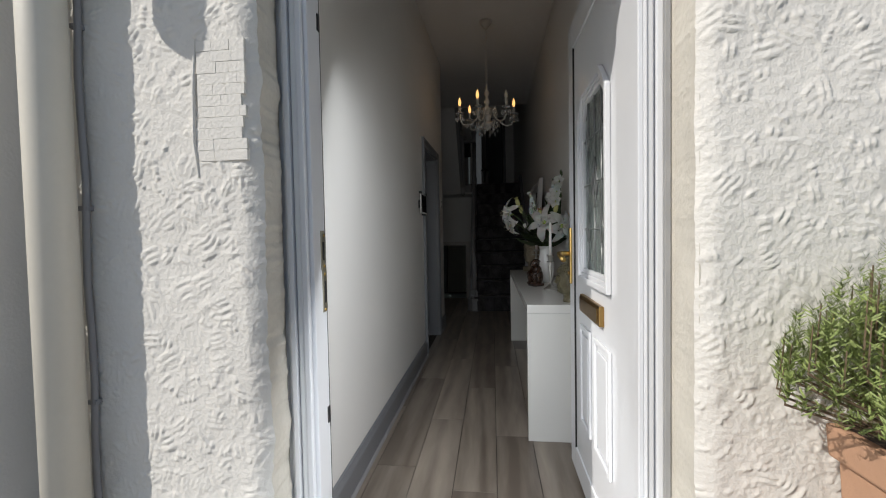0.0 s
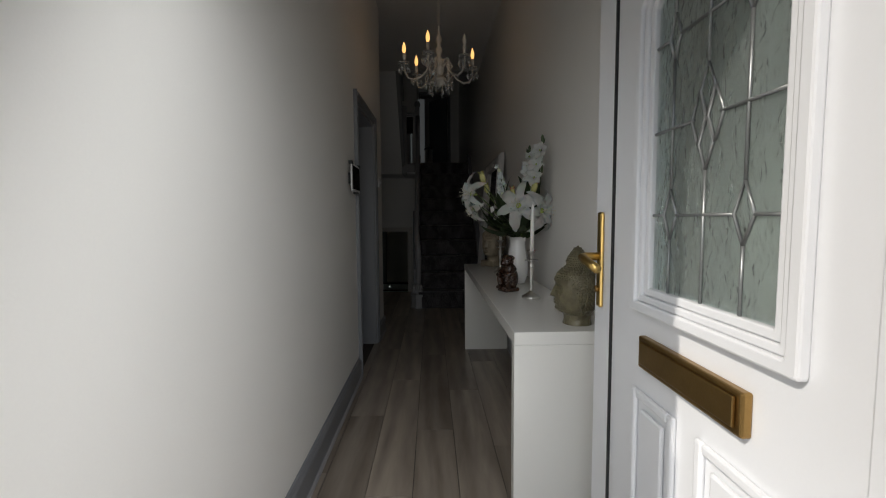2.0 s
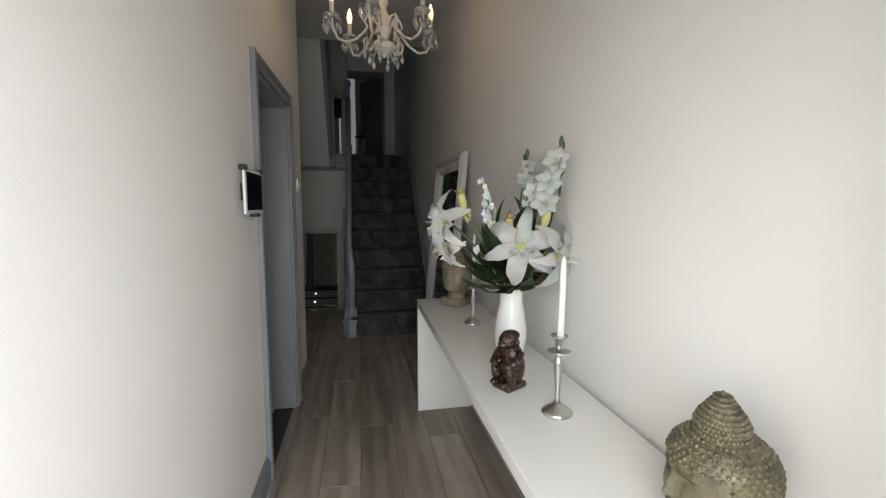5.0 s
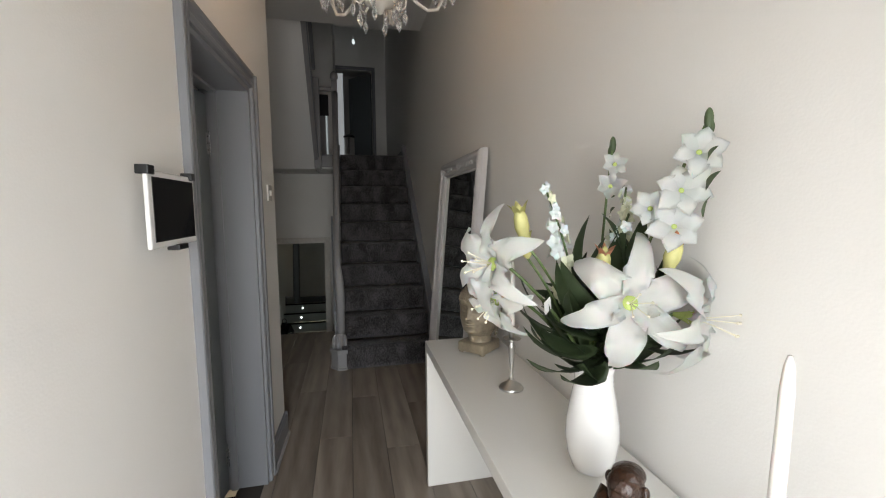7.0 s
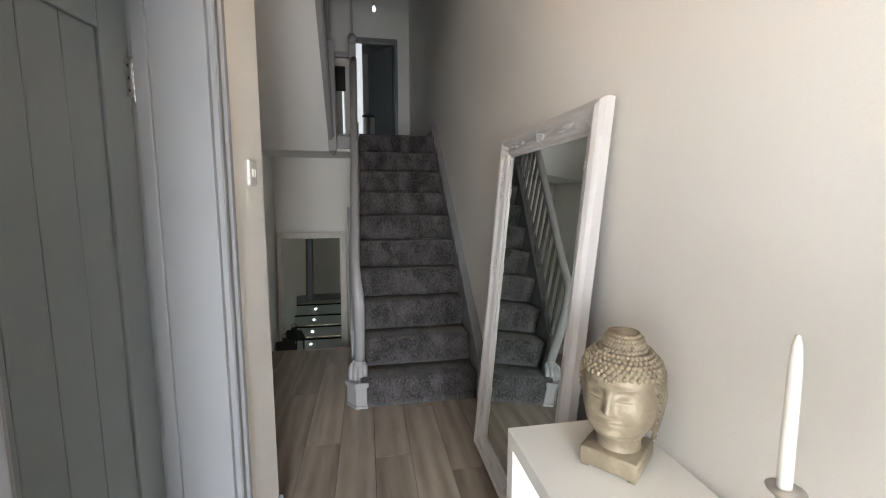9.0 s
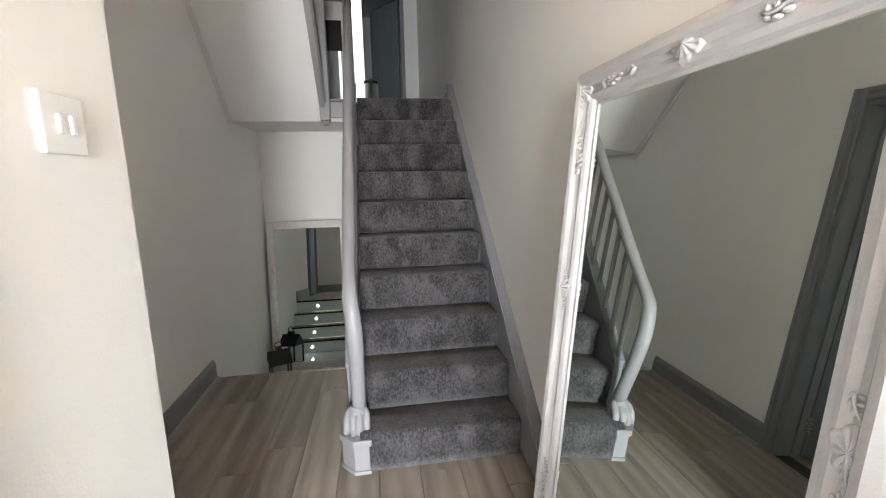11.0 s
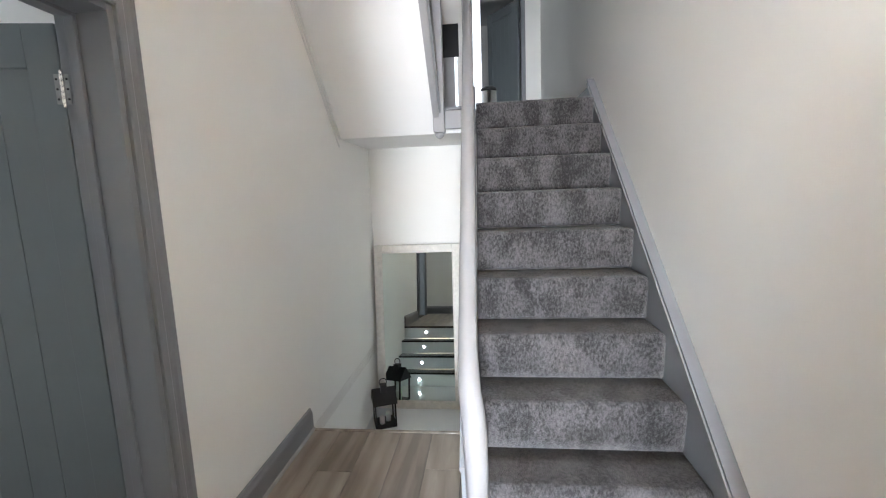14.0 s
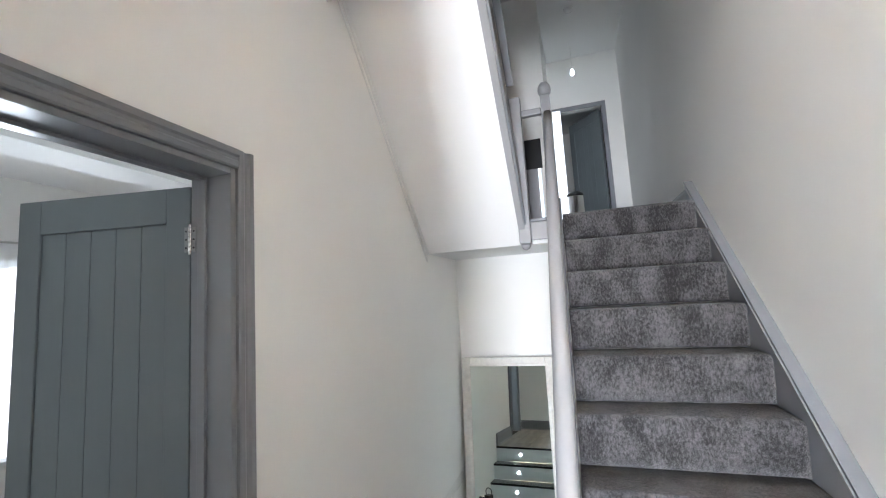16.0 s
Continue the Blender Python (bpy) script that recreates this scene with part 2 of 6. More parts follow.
def tube(points, radius, seg=8, bm=None, flat=1.0):
    """A round bar through points; radius a number or one per point."""
    bm = bm or bmesh.new()
    pts = [Vector(p) for p in points]
    rad = radius if isinstance(radius, (list, tuple)) else [radius] * len(pts)
    rings = []
    up = Vector((0, 0, 1))
    side = None
    for i, p in enumerate(pts):
        d = (pts[min(i + 1, len(pts) - 1)] - pts[max(i - 1, 0)]).normalized()
        if side is None:
            side = d.cross(up)
            if side.length < 1e-3:
                side = Vector((1, 0, 0))
        side = (side - d * side.dot(d)).normalized()
        nrm = side.cross(d)
        rings.append([bm.verts.new(p + rad[i] * (math.cos(2 * math.pi * k / seg) * side + flat * math.sin(2 * math.pi * k / seg) * nrm)) for k in range(seg)])
    for a, b in zip(rings, rings[1:]):
        for k in range(seg):
            j = (k + 1) % seg
            bm.faces.new((a[k], b[k], b[j], a[j]))
    bm.faces.new(rings[0])
    bm.faces.new(list(reversed(rings[-1])))
    return bm


def extrude_profile(profile, p0, p1, out, up=(0, 0, 1), bm=None):
    """A moulding: profile rows (out, up) swept from p0 to p1."""
    bm = bm or bmesh.new()
    out, up = Vector(out), Vector(up)
    ends = [[bm.verts.new(Vector(p) + out * a + up * b) for a, b in profile] for p in (p0, p1)]
    n = len(profile)
    for i in range(n):
        j = (i + 1) % n
        bm.faces.new((ends[0][i], ends[0][j], ends[1][j], ends[1][i]))
    bm.faces.new(list(reversed(ends[0])))
    bm.faces.new(ends[1])
    bmesh.ops.recalc_face_normals(bm, faces=bm.faces)
    return bm


# ---- plan ----
XL, XR, XW = -0.395, 0.79, -1.11       # hall left wall, right wall, stairwell left wall
YF, YI = 2.65, 2.865                     # front wall outside and inside
YC = 6.752                             # end of the hall's left wall
YD, ZD = 8.87, -0.64                   # edge of the down steps, lower floor
YB = 10.55                             # back wall of the lower landing
ZC = 3.12                              # hall ceiling
YS, G, R = 7.69, 0.202, 0.2035         # first riser, going, rise
YN = 9.68                              # foot of the top newel
ZL = 10 * R                            # half landing
YL = YS + 9 * G                        # landing edge
XS = -0.04                             # left side of the stairs
YU, ZU = 12.5, 4.75                    # upstairs end wall, ceiling


def skew(ob):
    """The hall's left wall leans gently into the hall past its doorway."""
    for o in [ob] + list(ob.children_recursive):
        if o.data:
            for v in o.data.vertices:
                if v.co.y > 5.6:
                    v.co.x += 0.028 * (v.co.y - 5.6)


# ---- structure ----
SY, SZ, SLOPE = 9.76, 1.876, 1.147   # foot of the sloping soffit
setting("ground", boxes([(-30, 30, -40, 2.45, -0.3, -0.19)]), GROUND, "pale paved ground outside the house", "ground")
setting("doorstep", boxes([(-0.5, 0.85, 2.32, 2.66, -0.19, -0.03)], 0.012), GROUND, "worn concrete doorstep below the front door", "doorstep")
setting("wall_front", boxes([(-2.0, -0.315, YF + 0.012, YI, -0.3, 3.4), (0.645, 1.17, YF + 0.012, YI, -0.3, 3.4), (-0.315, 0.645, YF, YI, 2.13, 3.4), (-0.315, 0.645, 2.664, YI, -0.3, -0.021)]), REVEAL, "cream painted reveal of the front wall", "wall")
# Pier added only to cast the shade left of the downpipe.
setting("wall_front_pier", boxes([(-2.0, -0.885, 2.53, YF + 0.012, -0.3, 3.4)], 0.01), SMOOTH, "smooth pale rendered pier added to shade the front wall", "wall")
setting("wall_right", boxes([(XR, XR + 0.2, YI, YU + 3.1, -0.3, ZU)]), WALL, "warm white painted hall wall", "wall")
D1A, D1B, D1H = 5.57, 6.285, 1.93        # first side door
skew(setting("wall_left", boxes([(XL - 0.115, XL, YI, D1A, -0.3, ZC), (XL - 0.115, XL, D1B, YC, -0.3, ZC), (XL - 0.115, XL, D1A, D1B, D1H, ZC)]), WALL, "warm white painted hall wall", "wall"))
D2A, D2B, D2H = 7.02, 7.79, 2.03        # second side door
setting("wall_return", boxes([(XW, XL - 0.03, YC - 0.1, YC - 0.003, -0.3, ZC)]), WALL, "warm white return wall", "wall")
setting("wall_stairwell", boxes([(XW - 0.115, XW, YC - 0.1, D2A, -0.3, ZU), (XW - 0.115, XW, D2B, YB + 0.1, -0.9, ZU), (XW - 0.115, XW, D2A, D2B, D2H, ZU), (XW - 0.115, XW, D2A, D2B, -0.3, -0.02)]), WALL, "warm white painted stairwell wall", "wall")
setting("wall_lower_back", boxes([(XW, XR, YB, YB + 0.1, -0.9, SZ + 0.01)]), WALL, "white painted wall behind the lower landing", "wall")
setting("ceiling", boxes([(XW, XR, YI, 8.42, ZC, ZC + 0.25)]), CEIL, "plain white hall ceiling", "ceiling")
setting("wall_over_ceiling", boxes([(XW, XR, 8.3, 8.42, ZC + 0.25, ZU)]), WALL, "white wall above the hall ceiling edge", "wall")
setting("ceiling_upper", boxes([(XW, XR, 8.3, YU, ZU, ZU + 0.1)]), CEIL, "plain white upstairs ceiling", "ceiling")
setting("landing_floor", boxes([(-1.7, XW, YU, YU + 3, ZL - 0.1, ZL), (XS, XR, YL + 0.062, YU + 3, ZL - 0.1, ZL), (XS - 0.3, XS, YN + 0.062, YU + 3, ZL - 0.1, ZL), (XW, XS - 0.3, 9.9, YU + 3, ZL - 0.1, ZL)]), CARPET, "grey carpeted half landing", "floor")
W0, W1, WZ0, WZ1 = -0.52, -0.235, 2.16, 3.08   # half-landing window
setting("wall_half_landing", boxes([(XW, W0, 11.0, 11.1, ZL, ZU), (W1, -0.14, 11.0, 11.1, ZL, ZU), (W0, W1, 11.0, 11.1, ZL, WZ0), (W0, W1, 11.0, 11.1, WZ1, ZU), (-0.24, -0.14, 11.1, YU, ZL, ZU)]), WALL, "white wall with a narrow landing window", "wall")
setting("wall_landing_left", boxes([(XW - 0.1, XW, YB + 0.1, YU, ZL, ZU)]), WALL, "white landing wall", "wall")
U0, U1, UH = -0.12, 0.53, ZL + 1.95
setting("wall_upstairs", boxes([(-1.7, U0, YU, YU + 0.1, ZL - 0.1, ZU), (U1, XR, YU, YU + 0.1, ZL, ZU), (U0, U1, YU, YU + 0.1, UH, ZU)]), WALL, "pale upstairs wall with a doorway", "wall")
setting("wall_upstairs_room", boxes([(-1.6, XR, YU + 3, YU + 3.1, ZL, ZU), (-1.7, -1.6, YU + 0.1, YU + 3, ZL, ZU), (-1.7, XR, YU + 0.1, YU + 3.1, ZU, ZU + 0.1)]), WALL, "pale walls of the upstairs room", "wall")
# side room behind the second door
setting("wall_side_room", boxes([(-4.4, -4.3, 6.7, 7.6, -0.3, 2.7), (-4.4, -4.3, 9.2, 10.6, -0.3, 2.7), (-4.4, -4.3, 7.6, 9.2, -0.3, 0.5), (-4.4, -4.3, 7.6, 9.2, 2.1, 2.7),
                                 (-4.3, XW - 0.116, 6.6, 6.7, -0.3, 2.7), (-4.3, XW - 0.115, 10.5, 10.6, -0.3, 2.7)]), WALL, "pale walls of the side room", "wall")
setting("ceiling_side_room", boxes([(-4.4, XW - 0.115, 6.6, 10.6, 2.7, 2.8)]), CEIL, "white side room ceiling", "ceiling")
setting("floor_side_room", boxes([(-4.4, XW, 6.6, 10.6, -0.1, -0.004)]), FLOORW, "grey oak floor of the side room", "floor")
setting("wall_closed_room", boxes([(-1.4, -1.3, 5.0, 6.68, -0.3, ZC), (-1.3, XL - 0.115, 5.0, 5.1, -0.3, ZC), (-1.3, XL - 0.115, 5.1, 6.68, 2.6, 2.7)]), WALL, "wall of the closed room", "wall")
# sub floors
setting("floor", boxes([(XL, XR, YI - 0.05, YC, -0.1, -0.006), (XW, XR, YC, YD - 0.02, -0.1, -0.006), (XL - 0.12, XL, D1A, D1B, -0.1, -0.006), (XW - 0.115, XW, D2A, D2B, -0.019, -0.003)]), GAP, "grey oak plank floor of the hall", "floor")
setting("floor_lower", boxes([(XW, XR, 9.4, YB, ZD - 0.1, ZD)]), TILE, "white glossy tiled lower landing floor", "floor")
# sloping underside of the upper flight
bm = bmesh.new()
XO = -0.36
pts = [(SY, SZ), (SY, SZ + 0.18), (8.30, SZ + 0.18 + (SY - 8.30) * SLOPE), (8.30, SZ + (SY - 8.30) * SLOPE)]
fr = [[bm.verts.new((x, y, z)) for y, z in pts] for x in (XW, XO)]
for i in range(4):
    j = (i + 1) % 4
    bm.faces.new((fr[0][i], fr[0][j], fr[1][j], fr[1][i]))
bm.faces.new(fr[0]), bm.faces.new(list(reversed(fr[1])))
bmesh.ops.recalc_face_normals(bm, faces=bm.faces)
setting("soffit", bm, SOFF, "white sloping plaster underside of the upper stairs", "ceiling")
bm = bmesh.new()
tube([(XW + 0.004, SY, SZ - 0.004), (XW + 0.004, 8.31, SZ - 0.004 + (SY - 8.31) * SLOPE)], 0.011, 10, bm)
# Thinner second bead, added to draw the line of shading below the first.
tube([(XW + 0.003, SY - 0.02, SZ - 0.062), (XW + 0.003, 8.31, SZ - 0.062 + (SY - 8.33) * SLOPE)], 0.007, 10, bm)
setting("trim", bm, SOFF, "white bead along the sloping soffit with a thinner line added as shading", "trim", True)
setting("ceiling_lower_landing", boxes([(XW, XS - 0.06, SY, YB, SZ, ZL - 0.101)]), SOFF, "white flat ceiling over the lower landing", "ceiling")
# spandrel wall under the stairs
setting("wall_spandrel", boxes([(XS - 0.06, XS, YD, YB, ZD, -0.006)]), WALL, "white wall beside the down steps", "wall")
bm = bmesh.new()
prof = [(YS + 0.24, -0.006), (YB, -0.006), (YB, ZL - 0.2), (YL + 0.05, ZL - 0.2)]
fr = [[bm.verts.new((x, y, z)) for y, z in prof] for x in (XS - 0.055, XS - 0.005)]
for i in range(4):
    j = (i + 1) % 4
    bm.faces.new((fr[0][i], fr[0][j], fr[1][j], fr[1][i]))
bm.faces.new(fr[0]), bm.faces.new(list(reversed(fr[1])))
bmesh.ops.recalc_face_normals(bm, faces=bm.faces)
setting("wall_under_stairs", bm, WALL, "white triangular wall under the staircase", "wall")

# ---- rendered plaster on the front wall: trowelled relief ----


def plaster_face(name, x0, x1, z0, z1, y, seed, round_left, round_right):
    step = 0.0038
    nx, nz = int((x1 - x0) / step), int((z1 - z0) / step)
    rng = random.Random(seed)
    hgt = np.zeros((nz + 1, nx + 1))
    gz, gx = np.mgrid[0:nz + 1, 0:nx + 1]
    px, pz = x0 + gx * (x1 - x0) / nx, z0 + gz * (z1 - z0) / nz
    # fans of short curved trowel ridges
    for _ in range(int((x1 - x0) * (z1 - z0) * 1500)):
        cx, cz = rng.uniform(x0, x1), rng.uniform(z0, z1)
        rad, a0 = rng.uniform(0.02, 0.14), rng.uniform(0, 6.28)
        span, up = rng.uniform(0.06, 0.26), 0.0008 + 0.0048 * rng.random() ** 1.6
        for k in range(rng.randint(1, 4)):
            rk = rad + k * rng.uniform(0.009, 0.015)
            ox, oz = cx - rad * math.cos(a0), cz - rad * math.sin(a0)
            i0, i1 = max(0, int((cx - 0.09 - x0) / step)), min(nx, int((cx + 0.15 - x0) / step))
            j0, j1 = max(0, int((cz - 0.12 - z0) / step)), min(nz, int((cz + 0.12 - z0) / step))
            if i1 <= i0 or j1 <= j0:
                continue
            sx, sz = px[j0:j1, i0:i1] - ox, pz[j0:j1, i0:i1] - oz
            dist = np.hypot(sx, sz) - rk
            da = np.abs((np.arctan2(sz, sx) - a0 + math.pi) % (2 * math.pi) - math.pi) / span
            bump = up * np.exp(-(dist / np.where(dist > 0, 0.0020, 0.0055)) ** 2) * np.clip(1 - da, 0, 1) ** 0.5
            hgt[j0:j1, i0:i1] = np.maximum(hgt[j0:j1, i0:i1], bump)
    verts, faces = [], []
    for j in range(nz + 1):
        wob = 0.008 * noise.noise(Vector((0.3, j * 0.045, seed))) + 0.005 * noise.noise(Vector((0.3, j * 0.2, seed)))
        for i in range(nx + 1):
            x, z = x0 + (x1 - x0) * i / nx, z0 + (z1 - z0) * j / nz
            d = 0.0045 * noise.noise(Vector((x * 5, z * 5, seed + 9))) + 0.0009 * noise.noise(Vector((x * 40, z * 40, seed))) + 0.0006 * noise.noise(Vector((x * 110, z * 110, seed))) + float(hgt[j, i])
            e, sh = 0.0, 0.0
            for on, dist, sg in ((round_left, x - x0, 1), (round_right, x1 - x, -1)):
                if on and dist < 0.045:
                    e = max(e, (0.02 if sg < 0 else 0.016) * (1 - dist / 0.045) ** 2)
                    sh = (wob if sg < 0 else 0.3 * wob) * (1 - dist / 0.045)
            verts.append((x + sh, y - d + e, z))
    for j in range(nz):
        for i in range(nx):
            a = j * (nx + 1) + i
            faces.append((a, a + 1, a + nx + 2, a + nx + 1))
    n0 = len(verts)
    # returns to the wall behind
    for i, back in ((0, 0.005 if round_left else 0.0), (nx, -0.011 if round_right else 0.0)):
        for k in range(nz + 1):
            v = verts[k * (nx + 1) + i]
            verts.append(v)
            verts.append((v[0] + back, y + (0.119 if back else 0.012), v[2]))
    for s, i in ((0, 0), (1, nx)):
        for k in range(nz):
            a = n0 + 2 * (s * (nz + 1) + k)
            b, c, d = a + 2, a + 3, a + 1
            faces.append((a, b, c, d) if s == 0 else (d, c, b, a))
    me = bpy.data.meshes.new(name)
    me.from_pydata(verts, [], faces)
    for p in me.polygons:
        p.use_smooth = True
    me.materials.append(PLAST)
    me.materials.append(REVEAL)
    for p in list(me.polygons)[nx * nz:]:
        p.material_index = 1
    return tagged(new(name, me), "rough trowelled white masonry render on the front wall", "wall", kind="structure")


plaster_face("render_left", -0.98, -0.290, -0.25, 2.4, YF, 3.1, False, True)
plaster_face("render_right", 0.638, 1.17, -0.25, 2.4, YF, 7.7, True, False)
# a brick-marked patch beside the door
bm = bmesh.new()
random.seed(4)
for r in range(11):
    x = -0.428
    while x < -0.325:
        w = min(random.uniform(0.028, 0.062), -0.312 - x)
        z = 1.285 + r * 0.0245
        box(bm, x, x + w - 0.0002, YF - random.uniform(0.0040, 0.0052), YF + 0.01, z + random.uniform(0, 0.0004), z + 0.0244, 0.0007)
        x += w
tube([(-0.434, YF - 0.002, 1.25), (-0.441, YF - 0.004, 1.33), (-0.437, YF - 0.005, 1.45), (-0.430, YF - 0.004, 1.56)], [0.002, 0.004, 0.005, 0.002], 8, bm)
setting("render_patch", bm, PLAST, "white painted patch scored like small bricks", "wall")
# downpipe with its clips and the cable beside it
pipe = thing("downpipe", "cream painted round downpipe on the front wall", "downpipe")
part("pipe", lathe([(0.044, -0.19), (0.044, 3.4)], 28, pose(-0.744, 2.585, 0)), PIPE, pipe, smooth=True)
for z in (0.45, 1.95):
    part("clip", lathe([(0.045, z), (0.049, z + 0.003), (0.049, z + 0.03), (0.045, z + 0.033)], 28, pose(-0.744, 2.585, 0)), PIPE, pipe, smooth=True)
cable = thing("wall_cable", "dark painted cable clipped beside the downpipe", "cable")
random.seed(8)
part("cable", tube([(-0.722 + 0.004 * math.sin(i * 1.7) + i * 0.0004, 2.638, -0.19 + i * 0.12) for i in range(30)], 0.008, 8), LGREY, cable, smooth=True)
for z in (0.35, 0.72, 1.18, 1.6):
    part("cable_clip", boxes([(-0.732, -0.708, 2.632, 2.652, z, z + 0.012)], 0.002), LGREY, cable)
# Unseen caster, lantern-shaped, placed for the rounded shadow on the render.
lan = thing("wall_lantern", "dark unseen lantern shape that casts a shadow beside the front door", "wall light")
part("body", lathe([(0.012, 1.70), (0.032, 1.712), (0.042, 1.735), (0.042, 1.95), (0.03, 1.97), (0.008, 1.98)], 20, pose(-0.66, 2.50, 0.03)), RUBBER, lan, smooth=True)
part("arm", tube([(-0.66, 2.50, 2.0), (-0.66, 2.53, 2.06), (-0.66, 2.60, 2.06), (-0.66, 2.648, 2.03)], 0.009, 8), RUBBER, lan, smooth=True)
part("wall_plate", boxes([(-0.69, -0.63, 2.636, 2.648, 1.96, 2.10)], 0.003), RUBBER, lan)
# brick house next door
nb = setting("wall_brick", boxes([(1.17, 3.2, 2.74, 3.0, -0.3, 3.4)]), MORTAR, "red brick wall of the house next door", "wall")
bme = mesh("brick", boxes([(-0.105, 0.105, -0.03, 0.02, -0.0325, 0.0325)], 0.004), BRICK)
for r in range(40):
    for c in range(4):
        ob = new("brick", bme)
        ob.location = (1.285 + c * 0.225 + (0.11 if r % 2 else 0), 2.75, -0.2 + r * 0.075)
        ob.parent = nb

# ---- front door frame ----
dframe = tagged(thing("door_frame", "white plastic front door frame with moulded edges", "door frame"), kind="structure")
JL, JR, JY = -0.226, 0.568, 2.77


def jamb(x0, x1, sgn):
    """A stepped plastic jamb; sgn +1: the opening lies towards +x."""
    w = abs(x1 - x0)
    rows = [(0, 0.016, 0.022), (0.016, 0.025, 0.008), (0.025, 0.040, 0.0), (0.040, 0.045, 0.012), (0.045, 0.060, 0.004), (0.060, w - 0.012, 0.0), (w - 0.012, w, 0.014)]
    bm = bmesh.new()
    for a, b, rec in rows:
        xa, xb = (x0 + a, x0 + b) if sgn > 0 else (x1 - b, x1 - a)
        box(bm, xa, xb, JY + rec, 2.86, -0.02, 2.12, 0.003)
    return bm


part("jamb", jamb(-0.314, JL, 1), UPVC, dframe)
part("jamb", jamb(JR, 0.644, -1), UPVC, dframe)
part("head", boxes([(-0.314, 0.644, JY, 2.855, 2.05, 2.125)], 0.004), UPVC, dframe)
part("threshold", boxes([(JL, JR, 2.75, 2.9, -0.02, 0.025)], 0.006), UPVC, dframe)
part("seal", boxes([(JL - 0.012, JL - 0.001, 2.8605, 2.864, 0.02, 2.05)]), RUBBER, dframe, "black rubber draught seal")
keep = part("lock_keep", boxes([(JL - 0.001, JL + 0.003, 2.832, 2.857, 0.905, 1.02), (JL - 0.001, JL + 0.003, 2.827, 2.850, 1.02, 1.125)], 0.001), PLATE, dframe, "dull steel lock keep with slots")
part("slot", boxes([(JL + 0.0025, JL + 0.0045, 2.840, 2.850, 0.93, 0.99)], 0.001), BLACK, keep)
part("slot", boxes([(JL + 0.0025, JL + 0.0045, 2.833, 2.843, 1.045, 1.095)], 0.001), BLACK, keep)
for z in (0.62, 1.68):
    part("keep", boxes([(JL - 0.001, JL + 0.003, 2.842, 2.857, z - 0.022, z + 0.022)], 0.001), BLACK, dframe, "small dark strike plate")
for z in (0.912, 1.008, 1.03, 1.112):
    part("screw", lathe([(0.004, 0), (0.0045, 0.001), (0.003, 0.0025)], 10, pose(JL + 0.003, 2.842, z, 0, 90, 0)), BRASS, keep, smooth=True)

# ---- front door leaf, standing open along the hall wall ----
DX = 0.585
door = thing("front_door", "white plastic front door with leaded glass, standing open", "door")
LY0, LY1, PY0, PY1 = 2.875, 3.745, 3.012, 3.640


def yz_frame(y0, y1, z0, z1, w, x0, x1, bev=0.004):
    """Four bars round a rectangle in the plane of the leaf."""
    return boxes([(x0, x1, y0, y0 + w, z0, z1), (x0, x1, y1 - w, y1, z0, z1), (x0, x1, y0 + w, y1 - w, z0, z0 + w), (x0, x1, y0 + w, y1 - w, z1 - w, z1)], bev)


def yz_cut_frame(y0, y1, z0, z1, w, x0, x1, cut, bev=0.004):
    """Like yz_frame, with both upper corners cut off at an angle."""
    def loop(g, c):
        return [(y0 + g, z0 + g), (y1 - g, z0 + g), (y1 - g, z1 - g - c), (y1 - g - c, z1 - g), (y0 + g + c, z1 - g), (y0 + g, z1 - g - c)]
    bm = bmesh.new()
    outer, inner = loop(0, cut), loop(w, cut - 0.586 * w)
    vs = [[bm.verts.new((x, y, z)) for y, z in lp] for x in (x0, x1) for lp in (outer, inner)]
    for i in range(6):
        j = (i + 1) % 6
        for a, b in ((0, 1), (1, 3), (3, 2), (2, 0)):
            bm.faces.new((vs[a][i], vs[a][j], vs[b][j], vs[b][i]))
    bmesh.ops.recalc_face_normals(bm, faces=bm.faces)
    bmesh.ops.bevel(bm, geom=bm.edges[:], offset=bev, segments=2, affect="EDGES", profile=0.5)
    return bm


GY0, GY1, GZ0, GZ1 = 3.137, 3.468, 0.962, 1.595
part("sash", boxes([(DX, DX + 0.06, LY0, PY0, 0.04, 2.02), (DX, DX + 0.06, PY1 + 0.005, LY1, 0.04, 2.02), (DX, DX + 0.06, PY0, PY1 + 0.005, 0.04, 0.15), (DX, DX + 0.06, PY0, PY1 + 0.005, 1.9, 2.02)], 0.004), UPVC, door)
part("gasket", boxes([(DX - 0.001, DX + 0.03, PY1 + 0.0008, PY1 + 0.0045, 0.15, 1.9)]), RUBBER, door, "black rubber glazing gasket")
part("panel", boxes([(DX + 0.006, DX + 0.05, PY0 + 0.002, GY0, 0.15, 1.9), (DX + 0.006, DX + 0.05, GY1, PY1, 0.15, 1.9), (DX + 0.006, DX + 0.05, GY0, GY1, 0.15, GZ0), (DX + 0.006, DX + 0.05, GY0, GY1, GZ1, 1.9)]), UPVC, door)
gf = part("glazing_moulding", yz_cut_frame(GY0 - 0.05, GY1 + 0.05, GZ0 - 0.05, GZ1 + 0.05, 0.022, DX - 0.012, DX + 0.0055, 0.085), UPVC, door, "raised white moulding round the glass")
part("bead", yz_cut_frame(GY0 - 0.0275, GY1 + 0.0275, GZ0 - 0.0275, GZ1 + 0.0275, 0.014, DX - 0.005, DX + 0.0055, 0.072, 0.003), UPVC, gf)
part("bead", yz_cut_frame(GY0 - 0.013, GY1 + 0.013, GZ0 - 0.013, GZ1 + 0.013, 0.016, DX + 0.001, DX + 0.02, 0.066, 0.003), UPVC, gf)
